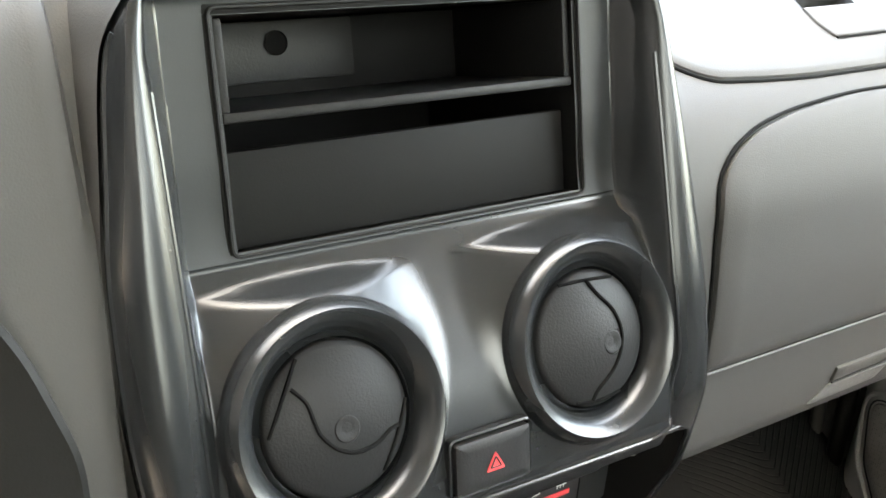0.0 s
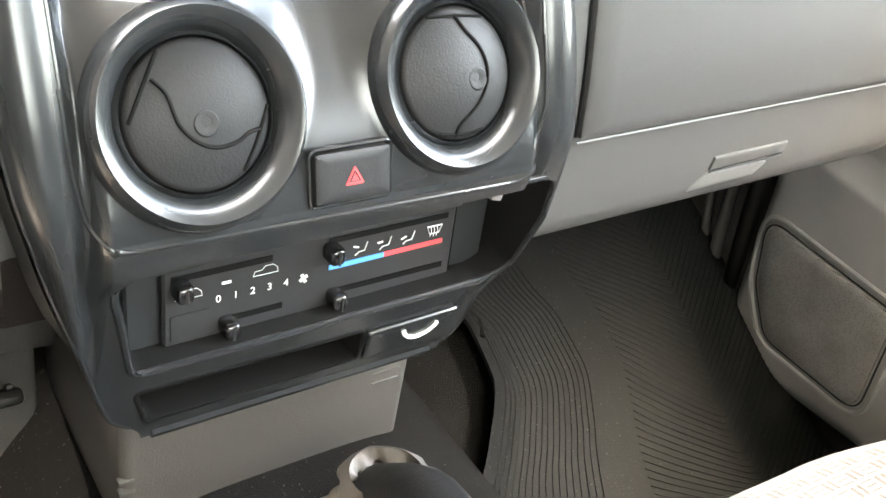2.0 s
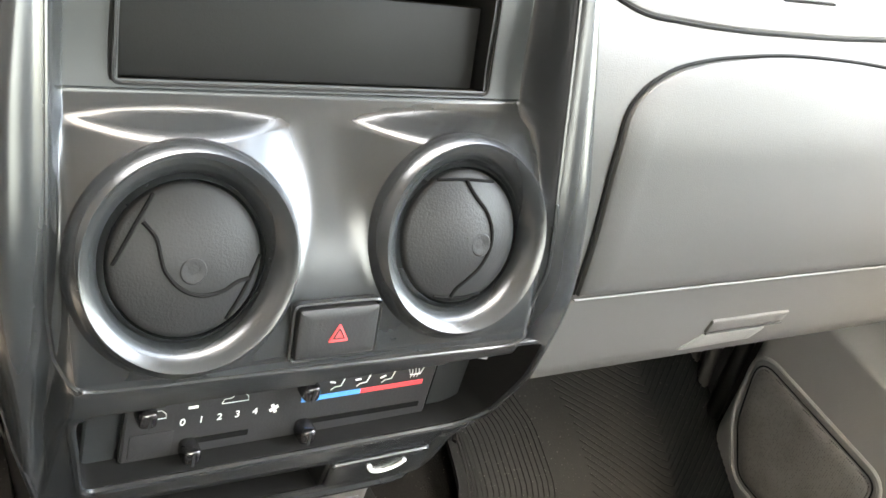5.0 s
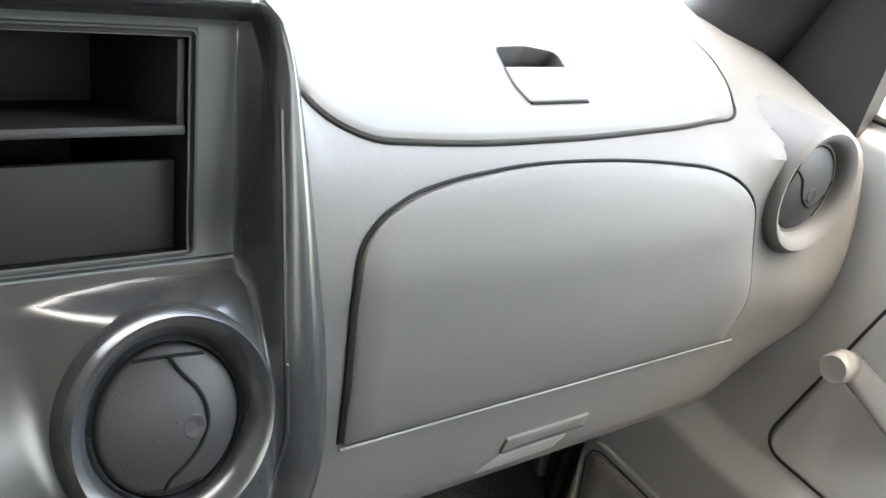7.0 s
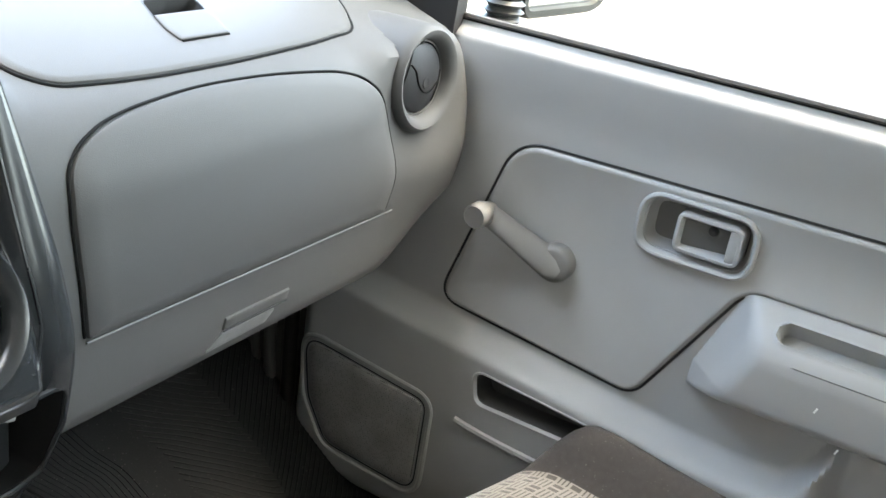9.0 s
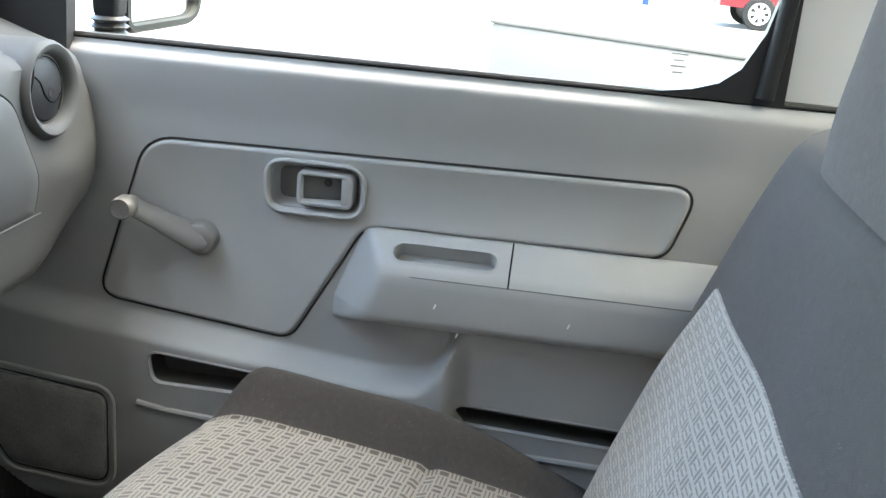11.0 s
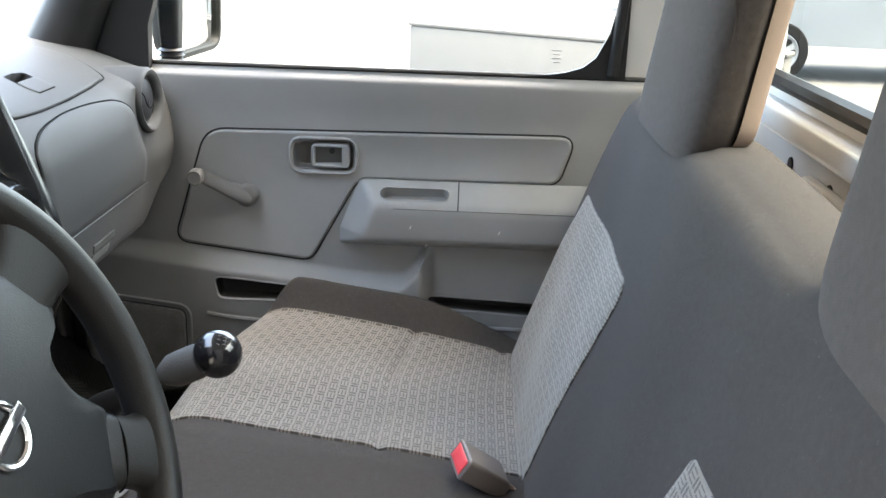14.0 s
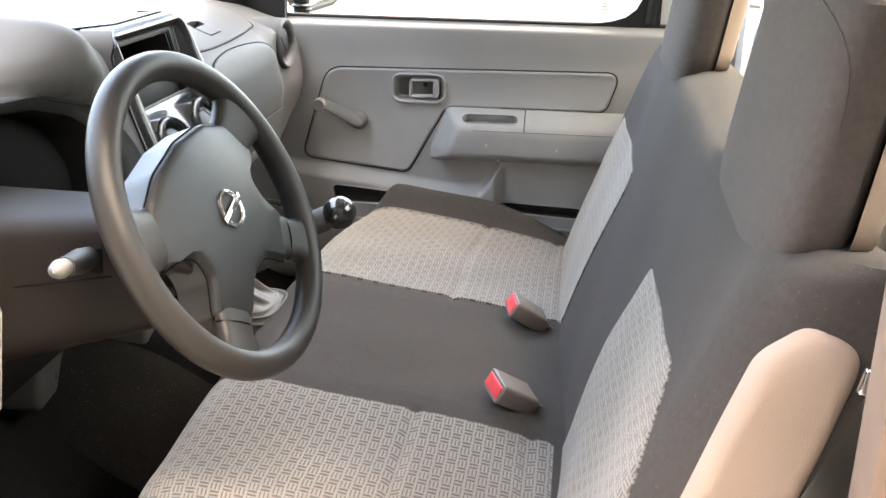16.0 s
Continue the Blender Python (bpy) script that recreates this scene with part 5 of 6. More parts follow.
# driver's door, standing open
dd = thing("door_driver", "open driver's door, grey plastic inside", "car door", kind="structure")
dm2 = pose(CAB_LEFT - 0.03, 0.10, 0, 0, 0, 190)
part("panel", bm_box((0.98, 0.06, 0.70), dm2 @ pose(0.51, 0, 0.54), 0.02, 3), DOORGREY, dd)
part("skin", bm_box((0.98, 0.02, 0.85), dm2 @ pose(0.51, -0.05, 0.47), 0.008), WHITEPAINT, dd)
part("frame", bm_tube([dm2 @ Vector(p) for p in ((0.04, 0, 0.90), (0.40, 0, 1.44), (0.92, 0, 1.44), (0.98, 0, 0.90))], 0.022, 10), BLACK, dd)
mir = thing("door_mirror", "black door mirror outside the passenger window", "mirror")
mm = pose(0.903, -0.012, 0.979, 0, 0, -11)
MO = rounded([(-0.092, -0.098), (0.088, -0.092), (0.098, 0.092), (-0.088, 0.098)], [0.025, 0.045, 0.04, 0.03], 8)
mf = lambda x, z, h: mm @ Vector((x, -h, z))
part("housing", bm_loft(mf, [([(x * 0.55, z * 0.6) for x, z in MO], -0.055), ([(x * 0.86, z * 0.88) for x, z in MO], -0.035), (MO, 0.0), (inset(MO, 0.001), 0.018), (inset(MO, 0.004), 0.022), (inset(MO, 0.011), 0.022), (inset(MO, 0.013), 0.014)], cap=False, base=True), OUTBLACK, mir, "black moulded mirror housing")
part("mirror_glass", bm_loft(mf, [(inset(MO, 0.0125), 0.010), (inset(MO, 0.0125), 0.0145), (inset(MO, 0.014), 0.015)], rings=2), MIRROR, mir, "flat mirror glass")
AR = rounded([(-0.017, -0.016), (0.017, -0.016), (0.017, 0.016), (-0.017, 0.016)], 0.009, 5)
part("arm", bm_loft(lambda x, y, h: Vector((0.768 + x, -0.014 + y, h)), [(inset(AR, 0.004), 0.908), (AR, 0.914), (inset(AR, -0.003), 0.96), (inset(AR, -0.006), 1.03), (inset(AR, -0.005), 1.08)], rings=2), OUTBLACK, mir, "black tapered mirror arm")
part("bracket", bm_box((0.10, 0.03, 0.05), pose(0.82, -0.008, 1.045, 0, 0, -11), 0.010), OUTBLACK, mir)
for k in range(4):
    part("bellows", bm_lathe([(0.018, 0), (0.0235, 0.004), (0.018, 0.008)], pose(0.766, -0.014, 0.877 + 0.0085 * k), 24), RUBBER, mir)

# windscreen
bm = bmesh.new()
q = [bm.verts.new(p) for p in ((CAB_LEFT, 0.66, 0.91), (DOOR_X, 0.66, 0.91), (DOOR_X - 0.07, 0.02, 1.49), (CAB_LEFT + 0.07, 0.02, 1.49))]
bm.faces.new(q)
tagged(part("windscreen", bm, WINDSCREEN), "lightly tinted windscreen", "window", kind="structure")


# ---- bench seat ----
seat = thing("bench_seat", "black cloth bench seat with patterned grey inserts", "car seat")
CTR = -0.033


def cush(x, y, h=0.0):
    z = spline([(-0.70, 0.425), (-0.62, 0.441), (-0.43, 0.473), (-0.30, 0.492), (-0.20, 0.503), (-0.165, 0.495), (-0.14, 0.47), (-0.125, 0.42), (-0.12, 0.26)], y)
    for c in (CTR - 0.41, CTR + 0.41):
        d = (x - c) / 0.24
        z -= 0.012 * max(0.0, 1 - d * d)
    z += 0.045 * step(0.60, 0.655, abs(x - CTR)) * step(-0.70, -0.40, y) * (1 - step(-0.20, -0.13, y))
    e = max(0.0, (abs(x - CTR) - 0.65) / 0.055)
    # rounded front corners
    ys0 = y
    y = -0.72 + (y + 0.72) * (1 - 0.13 * step(0.42, 0.72, abs(x - CTR)))
    z -= 0.10 * (1 - math.sqrt(max(0, 1 - min(1, e)**2)))
    # cross seam
    a = abs(x + 0.0325)
    sewn = step(0.19, 0.215, a) * (1 - step(0.605, 0.625, a))
    z -= sewn * (0.006 * math.exp(-((ys0 + 0.44) / 0.008)**2) + 0.005 * math.exp(-((ys0 + 0.60) / 0.010)**2))
    # sag and slack of the cover
    z += 0.0022 * math.sin(13 * x + 2) * math.sin(17 * y + 1) + 0.0012 * math.sin(31 * x + 9 * y)
    return Vector((x, y, z + h))


yk = [-0.72, -0.68, -0.65, -0.625, -0.612, -0.606, -0.60, -0.594, -0.588, -0.575, -0.55, -0.52, -0.49, -0.468, -0.457, -0.450, -0.445, -0.44, -0.435, -0.430, -0.423, -0.412, -0.39, -0.36, -0.32, -0.28, -0.25, -0.22, -0.20, -0.19, -0.18, -0.172, -0.165, -0.157, -0.15, -0.144, -0.139, -0.134, -0.129, -0.125, -0.12]


def by(v):
    i = min(len(yk) - 2, int(v * (len(yk) - 1)))
    return lerp(yk[i], yk[i + 1], v * (len(yk) - 1) - i)


part("cushion", bm_slab(lambda u, v, h: cush(lerp(CTR - 0.705, CTR + 0.705, u), by(v), h), 240, len(yk) - 1, 0.16), CLOTH, seat, "black cloth seat cushion")


rows_y = [y for y in yk if -0.66 < y < -0.133]


def seat_strip(x0, x1, name):
    ry = lambda v: rows_y[round(v * (len(rows_y) - 1))]
    return part(name, bm_grid(lambda u, v: cush(lerp(x0, x1, u), ry(v), 0.0032 if 0.001 < u < 0.999 and 0.001 < v < 0.999 else -0.005), 110, len(rows_y) - 1, uv=lambda u, v: (lerp(x0, x1, u), ry(v))), WEAVE, seat, "light grey patterned cloth insert")


seat_strip(0.175, 0.58, "cushion_insert")
seat_strip(-0.645, -0.24, "cushion_insert")


def back(x, z, h=0.0):
    tt = 1 - step(-0.25, 0.15, x)
    y = -0.016 * tt + spline([(0.40, -0.625), (0.46, -0.640), (0.55, -0.668), (0.73, -0.735), (0.83, -0.770), (0.862, -0.784), (0.882, -0.800), (0.893, -0.83)], z)
    e = max(0.0, (abs(x - CTR) - (0.60 if x > 0 else 0.56)) / 0.085)
    y -= 0.07 * (1 - math.sqrt(max(0, 1 - min(1, e)**2)))
    y += 0.0025 * math.sin(12 * x + 1) * math.sin(19 * z) + 0.0012 * math.sin(27 * x - 14 * z)
    return Vector((x, y + h, z - 0.022 * tt * (z - 0.4) / 0.5))


part("backrest", bm_slab(lambda u, v, h: back(lerp(CTR - 0.645, CTR + 0.695, u), lerp(0.40, 0.893, v), h), 170, 120, 0.055), CLOTH, seat, "black cloth backrest")


def insert(pts, name):
    ol = rounded(pts, [0.008, 0.008, 0.08, 0.010, 0.03, 0.08])
    return part(name, bm_loft(lambda x, z, h: back(x, z, h), [(ol, -0.002), (ol, 0.0018), (inset(ol, 0.002), 0.0024)], rings=14, uv=lambda x, z: (x, z)), WEAVE, seat, "light grey patterned cloth insert")


insert([(0.175, 0.42), (0.58, 0.42), (0.60, 0.60), (0.545, 0.732), (0.113, 0.732), (0.14, 0.60)], "backrest_insert")
insert([(-0.595, 0.42), (-0.24, 0.42), (-0.215, 0.60), (-0.234, 0.714), (-0.545, 0.728), (-0.625, 0.62)], "backrest_insert")


def headrest(x0, x1, yf, depth, z0, name="headrest"):
    """A tall rounded block on the backrest; its back is bare beige."""
    def f(u, v):
        a = 2 * math.pi * u
        z = lerp(z0, z0 + 0.27, v)
        k = 1 - 0.10 * (1 - step(-0.05, 0.28, v))**2 - 0.35 * step(0.85, 1.0, v)
        c, s = math.cos(a), math.sin(a)
        n = 3.6
        rr = (abs(c)**n + abs(s)**n)**(-1 / n)
        return Vector(((x0 + x1) / 2 + (x1 - x0) / 2 * k * rr * c, yf - depth / 2 - 0.16 * (z - z0) + depth / 2 * (k * 0.5 + 0.5) * rr * s, z))
    hr = part(name, bm_grid(f, 72, 30, wrap_u=True), HEADCLOTH, seat, "black cloth covered headrest")
    ol = rounded([(x0 + 0.006, z0 + 0.02), (x1 - 0.006, z0 + 0.02), (x1 - 0.01, z0 + 0.26), (x0 + 0.01, z0 + 0.26)], 0.03)
    part("back_shell", bm_loft(lambda x, z, h: Vector((x, yf - depth - 0.16 * (z - z0) - h, z)), [(inset(ol, -0.006), -0.016), (inset(ol, -0.004), 0.0), (ol, 0.006), (inset(ol, 0.02), 0.010)], rings=3), BEIGE, hr, "bare beige back of the headrest")
    # welted seam round the front
    part("seam", bm_tube([f(0.25 + 0.2 * math.cos(a), 0.5 + 0.40 * math.sin(a)) for a in [0.15 * k for k in range(21)]], 0.0011, 5), HEADCLOTH, hr)
    return hr


headrest(0.142, 0.515, -0.780, 0.080, 0.872)
headrest(-0.635, -0.245, -0.800, 0.085, 0.842)
bsd = rounded([(-0.672, 0.42), (-0.752, 0.635), (-0.803, 0.785), (-0.842, 0.825), (-0.893, 0.80), (-0.868, 0.70), (-0.785, 0.42)], [0.02, 0.08, 0.06, 0.05, 0.06, 0.06, 0.02])
part("side_cushion", bm_loft(lambda u, v, h: Vector((CTR - 0.640 - h, u, v)), [(bsd, -0.05), (bsd, 0.0), (inset(bsd, 0.005), 0.008), (inset(bsd, 0.012), 0.012)], rings=6), BEIGE, seat, "bare beige side of the driver's backrest")


# seat belt buckles
def buckle(at, name, way):
    b = thing(name, "grey seat belt buckle with red button", "seat belt buckle", "seat belt buckles")
    d = Vector(way).normalized()
    m = facing(at, d, (0, -0.3, 1))
    ol = rounded([(-0.028, -0.0155), (0.028, -0.0155), (0.028, 0.0155), (-0.028, 0.0155)], 0.007)
    part("body", bm_loft(flat_on(m), [(inset(ol, 0.007), -0.070), (inset(ol, 0.002), -0.062), (ol, -0.012), (ol, -0.001), (inset(ol, 0.002), 0.0015), (inset(ol, 0.004), 0.001)], rings=3, base=True), BUCKLE, b)
    il = inset(ol, 0.0055)
    part("button", bm_loft(flat_on(m), [(il, 0.000), (il, 0.0022), (inset(il, 0.001), 0.0028)], rings=2), REDINK, b, "red release button")
    part("stalk", bm_tube([m @ Vector((0, 0, -0.065)), m @ Vector((0, -0.004, -0.085)), m @ Vector((0, -0.012, -0.115))], 0.010, 10, False, 0.4), BEIGE, b, "pale webbing stalk")
    return b


buckle(Vector((0.126, -0.548, 0.487)), "seat_belt_buckle", (-0.22, 0.80, 0.56))
buckle(Vector((-0.181, -0.545, 0.486)), "seat_belt_buckle", (-0.42, 0.76, 0.50))

# ---- steering wheel ----
wheel = thing("steering_wheel", "worn dark grey four spoke steering wheel", "steering wheel")
WC, WN = Vector((-0.485, -0.263, 0.823)), Vector((-0.12, -0.89, 0.43)).normalized()
wm = facing(WC, WN)
RW = 0.1685
part("rim", bm_tube([wm @ Vector((RW * math.cos(a), RW * math.sin(a), 0.0)) for a in [2 * math.pi * k / 96 for k in range(96)]], 0.0163, 20, True), WHEEL, wheel, "worn dark rim")
wt = wm @ pose(0, 0, 0, 0, 0, 14)


def wf(x, y, h):
    """The horn pad's crowned face; it sinks towards the rim."""
    return wt @ Vector((x, y, h + 0.0155 - 0.85 * (x * x + y * y)))


PAD = rounded([(0.128, 0.010), (0.131, 0.034), (0.106, 0.062), (0.060, 0.083), (0.0, 0.090), (-0.060, 0.083), (-0.106, 0.062), (-0.131, 0.034), (-0.128, 0.010), (-0.100, 0.006), (-0.083, -0.006), (-0.084, -0.030), (-0.107, -0.063), (-0.063, -0.107), (-0.040, -0.088), (-0.020, -0.074), (0.020, -0.074), (0.040, -0.088), (0.063, -0.107), (0.107, -0.063), (0.084, -0.030), (0.083, -0.006), (0.100, 0.006)],
              [0.008, 0.016, 0.06, 0.06, 0.06, 0.06, 0.06, 0.016, 0.008, 0.016, 0.016, 0.03, 0.008, 0.008, 0.03, 0.03, 0.03, 0.03, 0.008, 0.008, 0.03, 0.016, 0.016])


def scaled(ol, f):
    return [(x * f, y * f - 0.008 * (1 - f)) for x, y in ol]


pad = part("hub_pad", bm_loft(wf, [(inset(PAD, -0.003), -0.045), (inset(PAD, -0.001), -0.012), (PAD, -0.006), (inset(PAD, 0.002), -0.0025), (inset(PAD, 0.006), -0.0004), (scaled(PAD, 0.88), 0.0), (scaled(PAD, 0.70), 0.0), (scaled(PAD, 0.5), 0.0)], rings=5), HUB, wheel, "grey horn pad")
part("pad_seam", bm_tube([wf(x, y, -0.0075) for x, y in inset(PAD, -0.0012)], 0.0009, 6, True), DEEP, pad)
part("badge_ring", bm_tube([wf(0.019 * math.cos(a), 0.019 * math.sin(a), 0.0012) for a in [2 * math.pi * k / 40 for k in range(40)]], 0.0026, 8, True), CHROME, pad, "chrome badge ring")
part("badge_bar", bm_box((0.050, 0.009, 0.004), wt @ pose(0, 0, 0.0175, 0, 0, 7), 0.001), CHROME, pad)


def spoke(a, r0, w0, w1, thick, lift):
    """Flattened arm that flares into the rim."""
    ca, sa = math.cos(a), math.sin(a)

    def f(u, v):
        r = lerp(r0, RW - 0.003, v)
        w = lerp(w0, w1, step(0, 0.6, v)) / 2 + 0.017 * v**5
        b = 2 * math.pi * u
        px, pz = w * math.copysign(abs(math.cos(b))**0.6, math.cos(b)), lerp(thick, 0.0115, v) * math.copysign(abs(math.sin(b))**0.75, math.sin(b))
        return wt @ Vector((ca * r - sa * px, sa * r + ca * px, lerp(lift, 0.0, v) + pz))
    return part("spoke", bm_grid(f, 28, 16, wrap_u=True), WHEEL, wheel)


for a in (20, 160):
    spoke(radians(a), 0.060, 0.098, 0.060, 0.012, -0.0155)
for a in (-45, -135):
    spoke(radians(a), 0.100, 0.062, 0.050, 0.010, -0.0060)
    # the cover of a lower spoke ends in a fine gap
    m = wt @ pose(0, 0, 0, 0, 0, a)
    part("spoke_gap", bm_tube([m @ Vector((0.1245, 0.0285 * math.cos(t), -0.0035 + 0.0112 * math.sin(t))) for t in [math.pi * k / 14 for k in range(15)]], 0.0009, 5), DEEP, wheel)

column = thing("steering_column", "dark plastic steering column cowl with stalk", "steering column")
def shroud(u, v):
    """Rounded square tube from behind the wheel to the dashboard."""
    a = 2 * math.pi * u
    c = Vector((-0.485, -0.185, 0.765)).lerp(Vector((-0.50, 0.03, 0.735)), v)
    n = 5.0
    rr = (abs(math.cos(a))**n + abs(math.sin(a))**n)**(-1 / n)
    return c + Vector((lerp(0.060, 0.085, v) * rr * math.cos(a), 0.03 * (1 - v) * math.sin(a), lerp(0.062, 0.095, v) * rr * math.sin(a)))


part("cowl", bm_grid(shroud, 64, 20, wrap_u=True), CHARCOAL, column, "dark plastic steering column cowl")
part("cowl_front", bm_loft(lambda x, z, h: Vector((x, -0.188 + 0.0 * z - h, z)), [(rounded([(-0.54, 0.71), (-0.43, 0.71), (-0.43, 0.82), (-0.54, 0.82)], 0.02), -0.01), (rounded([(-0.535, 0.715), (-0.435, 0.715), (-0.435, 0.815), (-0.535, 0.815)], 0.02), 0.01)], rings=3), CHARCOAL, column)
for x0 in (-0.5725, -0.4085):
    part("cowl_seam", bm_tube([(lerp(x0 + (0.014 if x0 < -0.5 else -0.014), x0, k / 8), lerp(-0.17, 0.03, k / 8), lerp(0.772, 0.742, k / 8)) for k in range(9)], 0.0016, 6), DEEP, column)
part("hub_neck", bm_tube([WC - WN * d for d in (0.02, 0.05, 0.09)], [0.045, 0.05, 0.055], 24), CHARCOAL, column)
part("stalk_slot", bm_box((0.012, 0.045, 0.030), pose(-0.546, -0.135, 0.785), 0.004), DEEP, column)
st0, st1 = Vector((-0.54, -0.14, 0.785)), Vector((-0.690, -0.185, 0.829))
part("stalk", bm_tube([st0.lerp(st1, t) for t in (0, 0.15, 0.3, 0.5, 0.55, 0.8)], [0.012, 0.012, 0.013, 0.012, 0.010, 0.010], 14), BLACK, column, "black indicator stalk")
part("stalk_knob", bm_tube([st0.lerp(st1, t) for t in (0.72, 0.76, 0.90, 1.0, 1.04)], [0.007, 0.0085, 0.0092, 0.007, 0.002], 16), CUP, column, "pale stalk end")
tagged(part("knee_panel", bm_grid(lambda u, v: Vector((lerp(-0.76, -0.16, u), lerp(-0.03, 0.10, (1 - v)**1.5), lerp(0.50, 0.655, v))), 20, 12), CHARCOAL), "dark knee panel under the steering column", "trim panel")
tagged(part("fuse_cover", bm_box((0.06, 0.05, 0.115), pose(-0.742, -0.115, 0.752, 8, 0, 0), 0.010), LIGHTGREY), "grey fuse box cover at the dashboard end", "cover")

belt = thing("seat_belt", "dark seat belt hanging on the tan pillar", "seat belt")
part("webbing", bm_tube([(CAB_LEFT + 0.028, -0.915, 1.30), (CAB_LEFT + 0.030, -0.915, 1.0), (CAB_LEFT + 0.034, -0.916, 0.80), (CAB_LEFT + 0.036, -0.918, 0.60), (CAB_LEFT + 0.030, -0.92, 0.40)], 0.022, 8, False, 0.06), BLACK, belt)
part("tongue", bm_box((0.008, 0.030, 0.022), pose(CAB_LEFT + 0.037, -0.885, 0.797, 12, 0, 0), 0.002), CHROME, belt, "chrome belt tongue")
part("tongue_grip", bm_box((0.012, 0.034, 0.020), pose(CAB_LEFT + 0.037, -0.905, 0.777, 12, 0, 0), 0.004), BLACK, belt)
hu = thing("blower_housing", "dark grey plastic blower housing under the dashboard", "housing")
part("shell", bm_box((0.12, 0.12, 0.14), pose(-0.165, 0.20, 0.470, 4, 0, 8), 0.012, 3), SPEAKER, hu)
for k in range(2):
    part("slot", bm_box((0.022, 0.004, 0.003), pose(-0.145, 0.1385, 0.495 - 0.009 * k, 4, 0, 8), 0.001), DEEP, hu)
pedal = thing("brake_pedal", "brake pedal with ribbed rubber pad", "pedal")
pmx = pose(-0.150, 0.15, 0.492, -35, 0, 0)
part("pad", bm_box((0.075, 0.055, 0.012), pmx, 0.004), RUBBER, pedal)
for k in range(6):
    part("rib", bm_box((0.004, 0.048, 0.004), pmx @ pose(-0.030 + 0.012 * k, 0, 0.007), 0.001), RUBBER, pedal)
part("bracket", bm_box((0.11, 0.012, 0.026), pose(-0.150, 0.11, 0.578, 0, 6, 0), 0.003), SPEAKER, pedal, "grey metal pedal bracket")
part("arm", bm_tube([pmx @ Vector((0, 0.0, -0.006)), pmx @ Vector((0, 0.04, -0.06)), (-0.175, 0.30, 0.66)], 0.009, 8), BLACK, pedal)


def flap(u, v):
    y = lerp(-0.28, 0.18, v)
    x = lerp(-0.225, -0.103 + 0.15 * (y - 0.01), u)
    x += 0.006 * math.sin(17 * y + 1)
    p = hump((x - 0.03) / 0.46 + 0.5, (y + 0.30) / 0.90)
    return Vector(p) + Vector((-0.004, 0, 0.006))


tagged(part("carpet_mat", bm_slab(lambda u, v, h: flap(u, v) + Vector((0, 0, h)), 16, 40, 0.005), GREYCARPET), "worn dark carpet mat on the tunnel's flank", "floor mat")

# ---- floor mat ----
TOE = [(-0.2, FLOOR_Z), (-0.04, FLOOR_Z + 0.004), (0.03, FLOOR_Z + 0.030), (0.10, FLOOR_Z + 0.068), (0.25, FLOOR_Z + 0.175), (0.42, FLOOR_Z + 0.29), (0.60, FLOOR_Z + 0.40)]
tagged(part("toe_board", bm_grid(lambda u, v: Vector((lerp(CAB_LEFT, DOOR_X, u), lerp(-0.2, 0.6, v), spline(TOE, lerp(-0.2, 0.6, v)) - 0.004 - 0.01 * (v < 0.01))), 10, 40), CARPET), "dark carpeted toe board", "floor", kind="structure")


# left edge of the mat, bent away from the tunnel
EDGE = [(-0.17, 0.20), (0.0, 0.212), (0.048, 0.243), (0.087, 0.280), (0.136, 0.312), (0.177, 0.308), (0.214, 0.28), (0.30, 0.25), (0.50, 0.24)]


def mat_xy(u, v):
    y = lerp(-0.17, 0.50, v)
    x = lerp(spline(EDGE, y), 0.694, u)
    z = spline(TOE, y) + 0.012 + 0.003 * math.sin(9 * x + 4 * y) + 0.006 * math.sin(14 * x + 1) * math.sin(17 * y + 3 * x)
    curl = 1 - step(0.0, 0.10, u)
    z += 0.022 * curl * step(0.15, 0.4, v) * (1 - step(0.7, 0.95, v))
    return x, y, z


def mat_fn(u, v):
    x, y, z = mat_xy(u, v)
    return Vector((x, y, z))


fm = thing("floor_mat", "black ribbed rubber floor mat, curled edge", "floor mat")
part("sheet", bm_slab(lambda u, v, h: mat_fn(u, v) + Vector((0, 0, h)), 40, 60, 0.006), MATRUBBER, fm)
# lengthwise ribs beside the tunnel, a plain band, chevron ribs towards the door
for i in range(17):
    pts = [mat_fn(0.03 + 0.0165 * i + 0.05 * (1 - v) * (0.3 + i / 17), v) + Vector((0, 0, 0.0004)) for v in [0.02 + 0.016 * k for k in range(61)]]
    part("rib", bm_tube(pts, 0.0009, 5), MATRUBBER, fm)
for i in range(150):
    pts = []
    for j in range(19):
        u = lerp(0.46, 0.975, j / 18)
        v = -0.30 + i * 0.0115 + 0.42 * abs(u - 0.74)
        if 0.015 < v < 0.985:
            pts.append(mat_fn(u, v) + Vector((0, 0, 0.0004)))
    if len(pts) > 3:
        part("rib", bm_tube(pts, 0.0010, 5), MATRUBBER, fm)
part("tear", bm_tube([mat_fn(u, v) + Vector((0, 0, 0.0006)) for u, v in ((0.02, 0.50), (0.06, 0.53), (0.08, 0.56), (0.12, 0.575), (0.15, 0.61), (0.19, 0.615), (0.23, 0.63))], [0.003, 0.0025, 0.0018, 0.0022, 0.0014, 0.0010, 0.0004], 5), DEEP, fm, "dark tear in the rubber")

for y0, y1, r in ((0.182, 0.176, 0.008), (0.222, 0.190, 0.006)):
    tagged(part("trim", bm_tube([(DOOR_X - 0.024, lerp(y1, y0, k / 8) + 0.012 * math.sin(k * 0.4), lerp(0.32, 0.62, k / 8)) for k in range(9)], r, 10), SPEAKER), "dark grey moulded ridge on the kick panel", "trim", kind="structure")

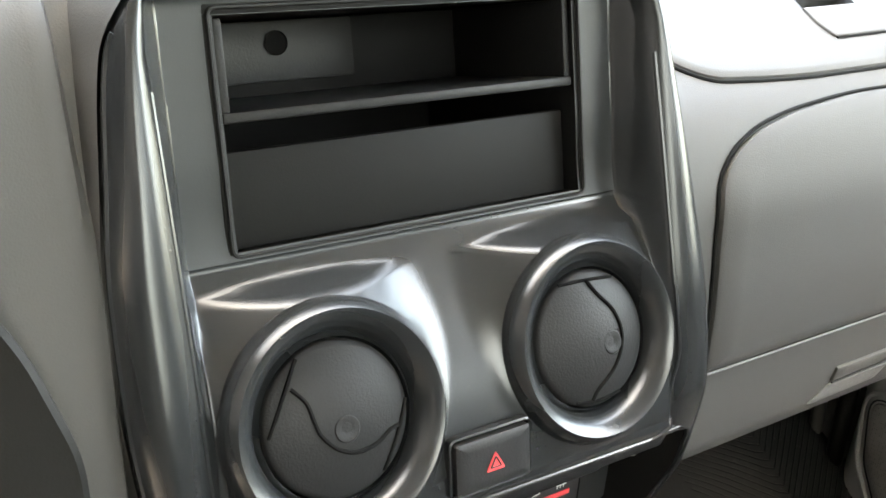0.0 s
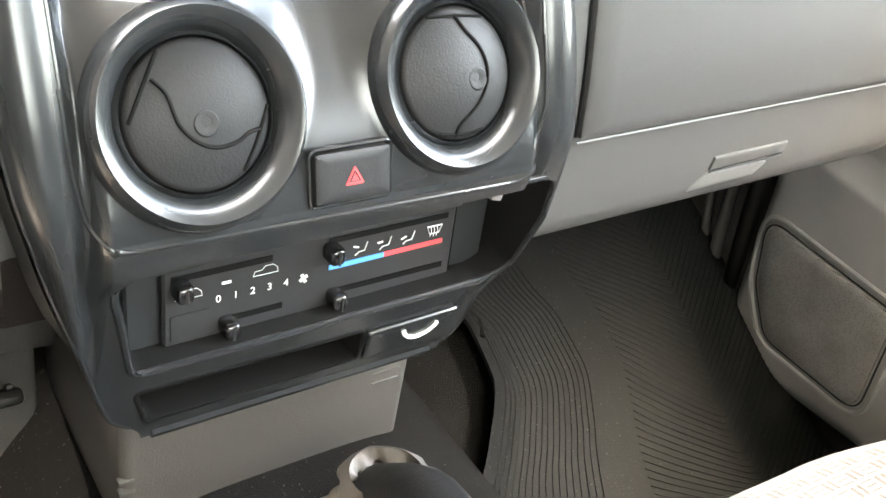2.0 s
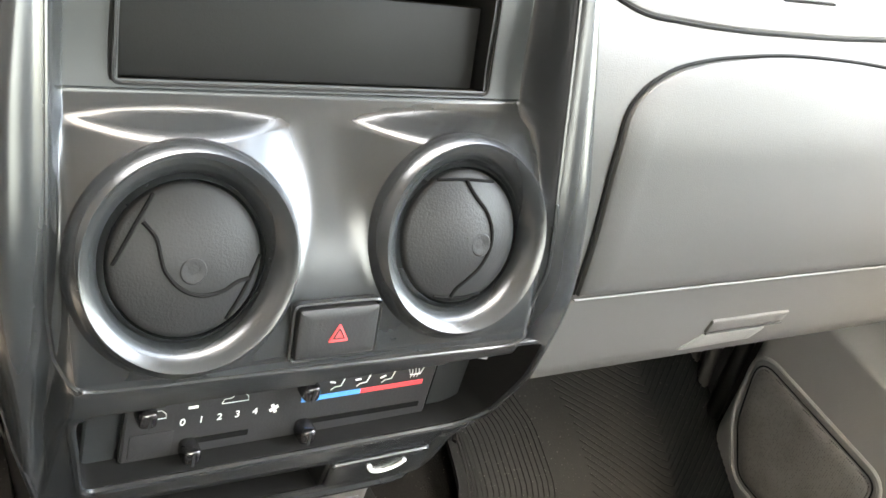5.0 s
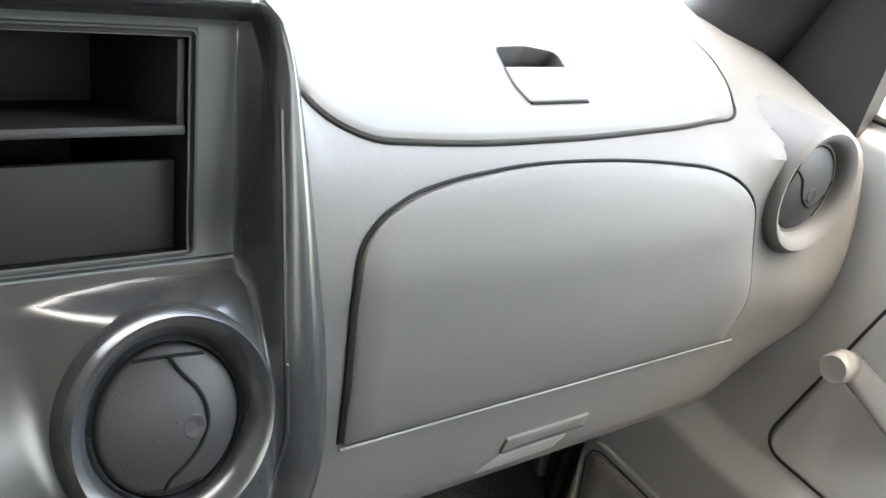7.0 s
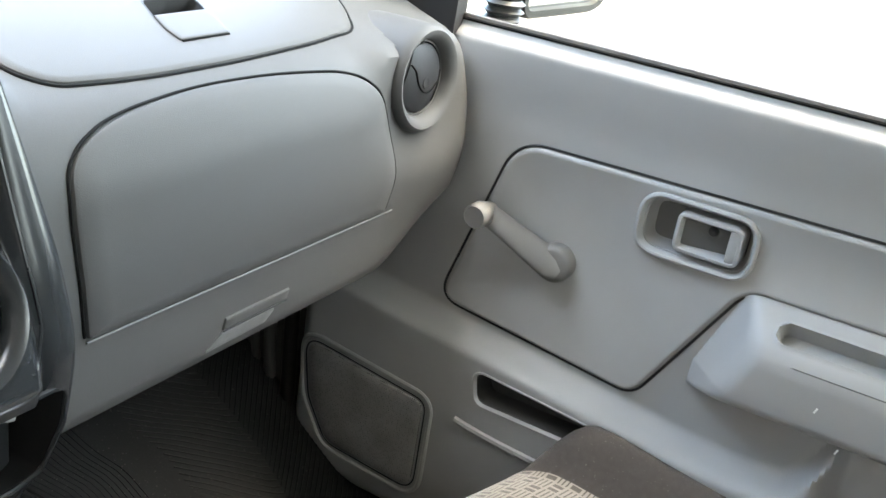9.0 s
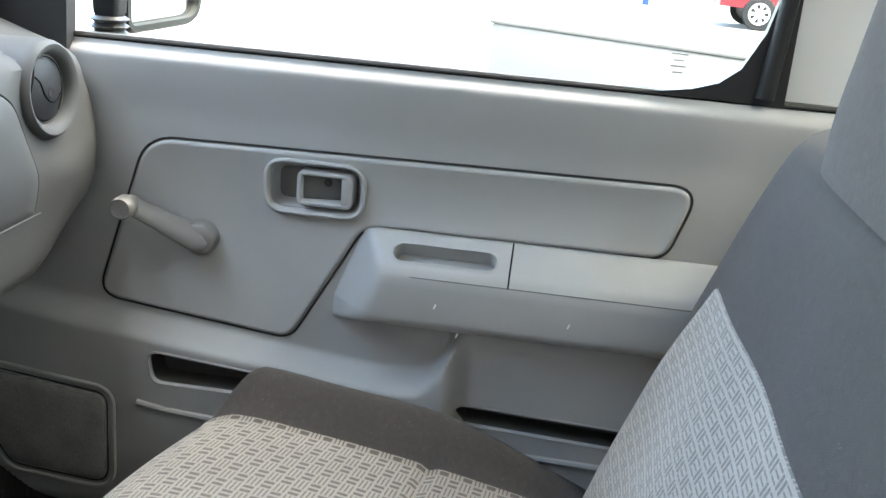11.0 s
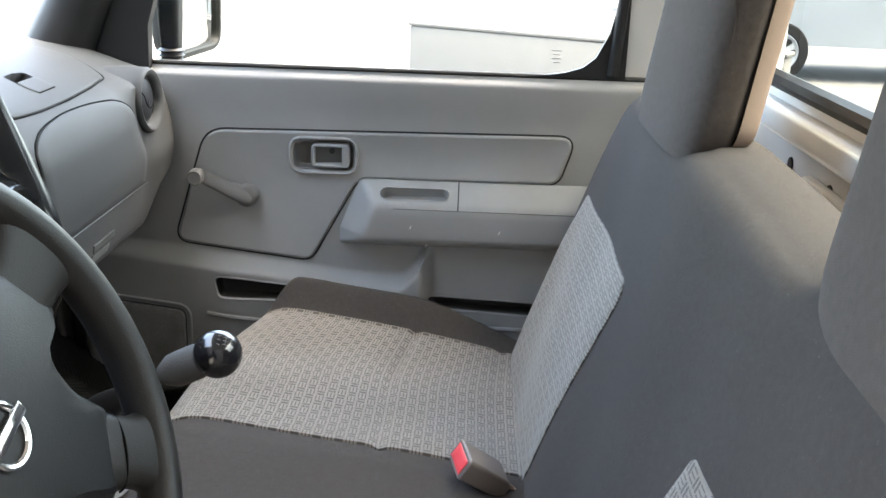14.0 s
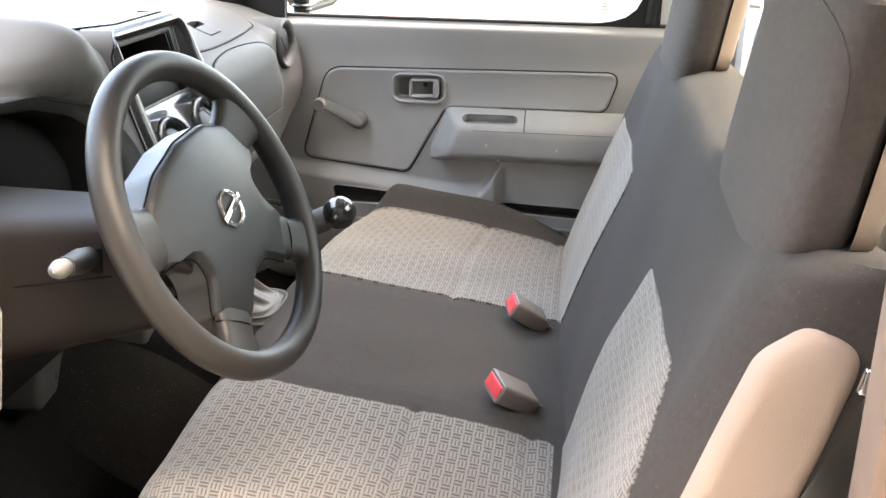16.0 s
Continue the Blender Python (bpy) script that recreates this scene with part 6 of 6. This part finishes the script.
# ---- outside ----
def car(at, yaw, paint, label):
    c = thing("parked_car", label, "car", "parked cars", at=at)
    c.matrix_world = pose(*at, 0, 0, yaw)
    prof = [(-2.0, 0.35), (-2.02, 0.75), (-1.75, 0.95), (-1.0, 1.02), (-0.45, 1.45), (0.9, 1.48), (1.6, 1.05), (1.95, 0.95), (2.0, 0.4)]
    bm = bmesh.new()
    rows = []
    for y in (-0.82, -0.78, 0.78, 0.82):
        k = 0.97 if abs(y) > 0.8 else 1.0
        rows.append([bm.verts.new((x * k, y, z)) for x, z in prof])
    for a, b in zip(rows, rows[1:]):
        for i in range(len(prof)):
            bm.faces.new((a[i], a[(i + 1) % len(prof)], b[(i + 1) % len(prof)], b[i]))
    bm.faces.new(rows[0])
    bm.faces.new(rows[-1])
    part("body", bm, paint, c)
    for sx in (-1.25, 1.25):
        for sy in (-0.80, 0.80):
            m = facing((sx, sy, 0.31), (0, 1 if sy > 0 else -1, 0))
            w = part("wheel", bm_lathe([(0.20, -0.05), (0.31, -0.05), (0.315, 0.02), (0.30, 0.045), (0.215, 0.05), (0.20, 0.03)], m, 40), TYRE, c)
            for k in range(7):
                mk = m @ pose(0, 0, 0, 0, 0, 360 * k / 7)
                ho = rounded([(0.090, -0.014), (0.160, -0.036), (0.172, 0.0), (0.160, 0.036), (0.090, 0.014)], 0.012, 4)
                part("hub_gap", bm_loft(flat_on(mk), [(ho, 0.036), (ho, 0.0455), (inset(ho, 0.003), 0.046)], rings=2), TYRE, w)
            part("rim", bm_lathe([(0.21, 0.035), (0.195, 0.045), (0.17, 0.03), (0.05, 0.045), (0.0005, 0.05)], m, 40), ALLOY, w)
    for x0, x1 in ((-0.75, 0.05), (0.12, 0.95)):
        part("side_window", bm_box((x1 - x0, 1.66, 0.32), pose((x0 + x1) / 2, 0, 1.22), 0.05), BLACK, c)
    return c


car((11.0, -5.10, GROUND_Z), 90, SILVER, "silver hatchback parked on the lot")
car((20.5, -5.35, GROUND_Z), 90, REDPAINT, "red hatchback parked far across the lot")
tagged(part("post", bm_box((0.16, 0.16, 3.2), pose(25.0, -2.34, GROUND_Z + 1.6), 0.01), BLUEPAINT), "blue painted steel post on the lot", "post")
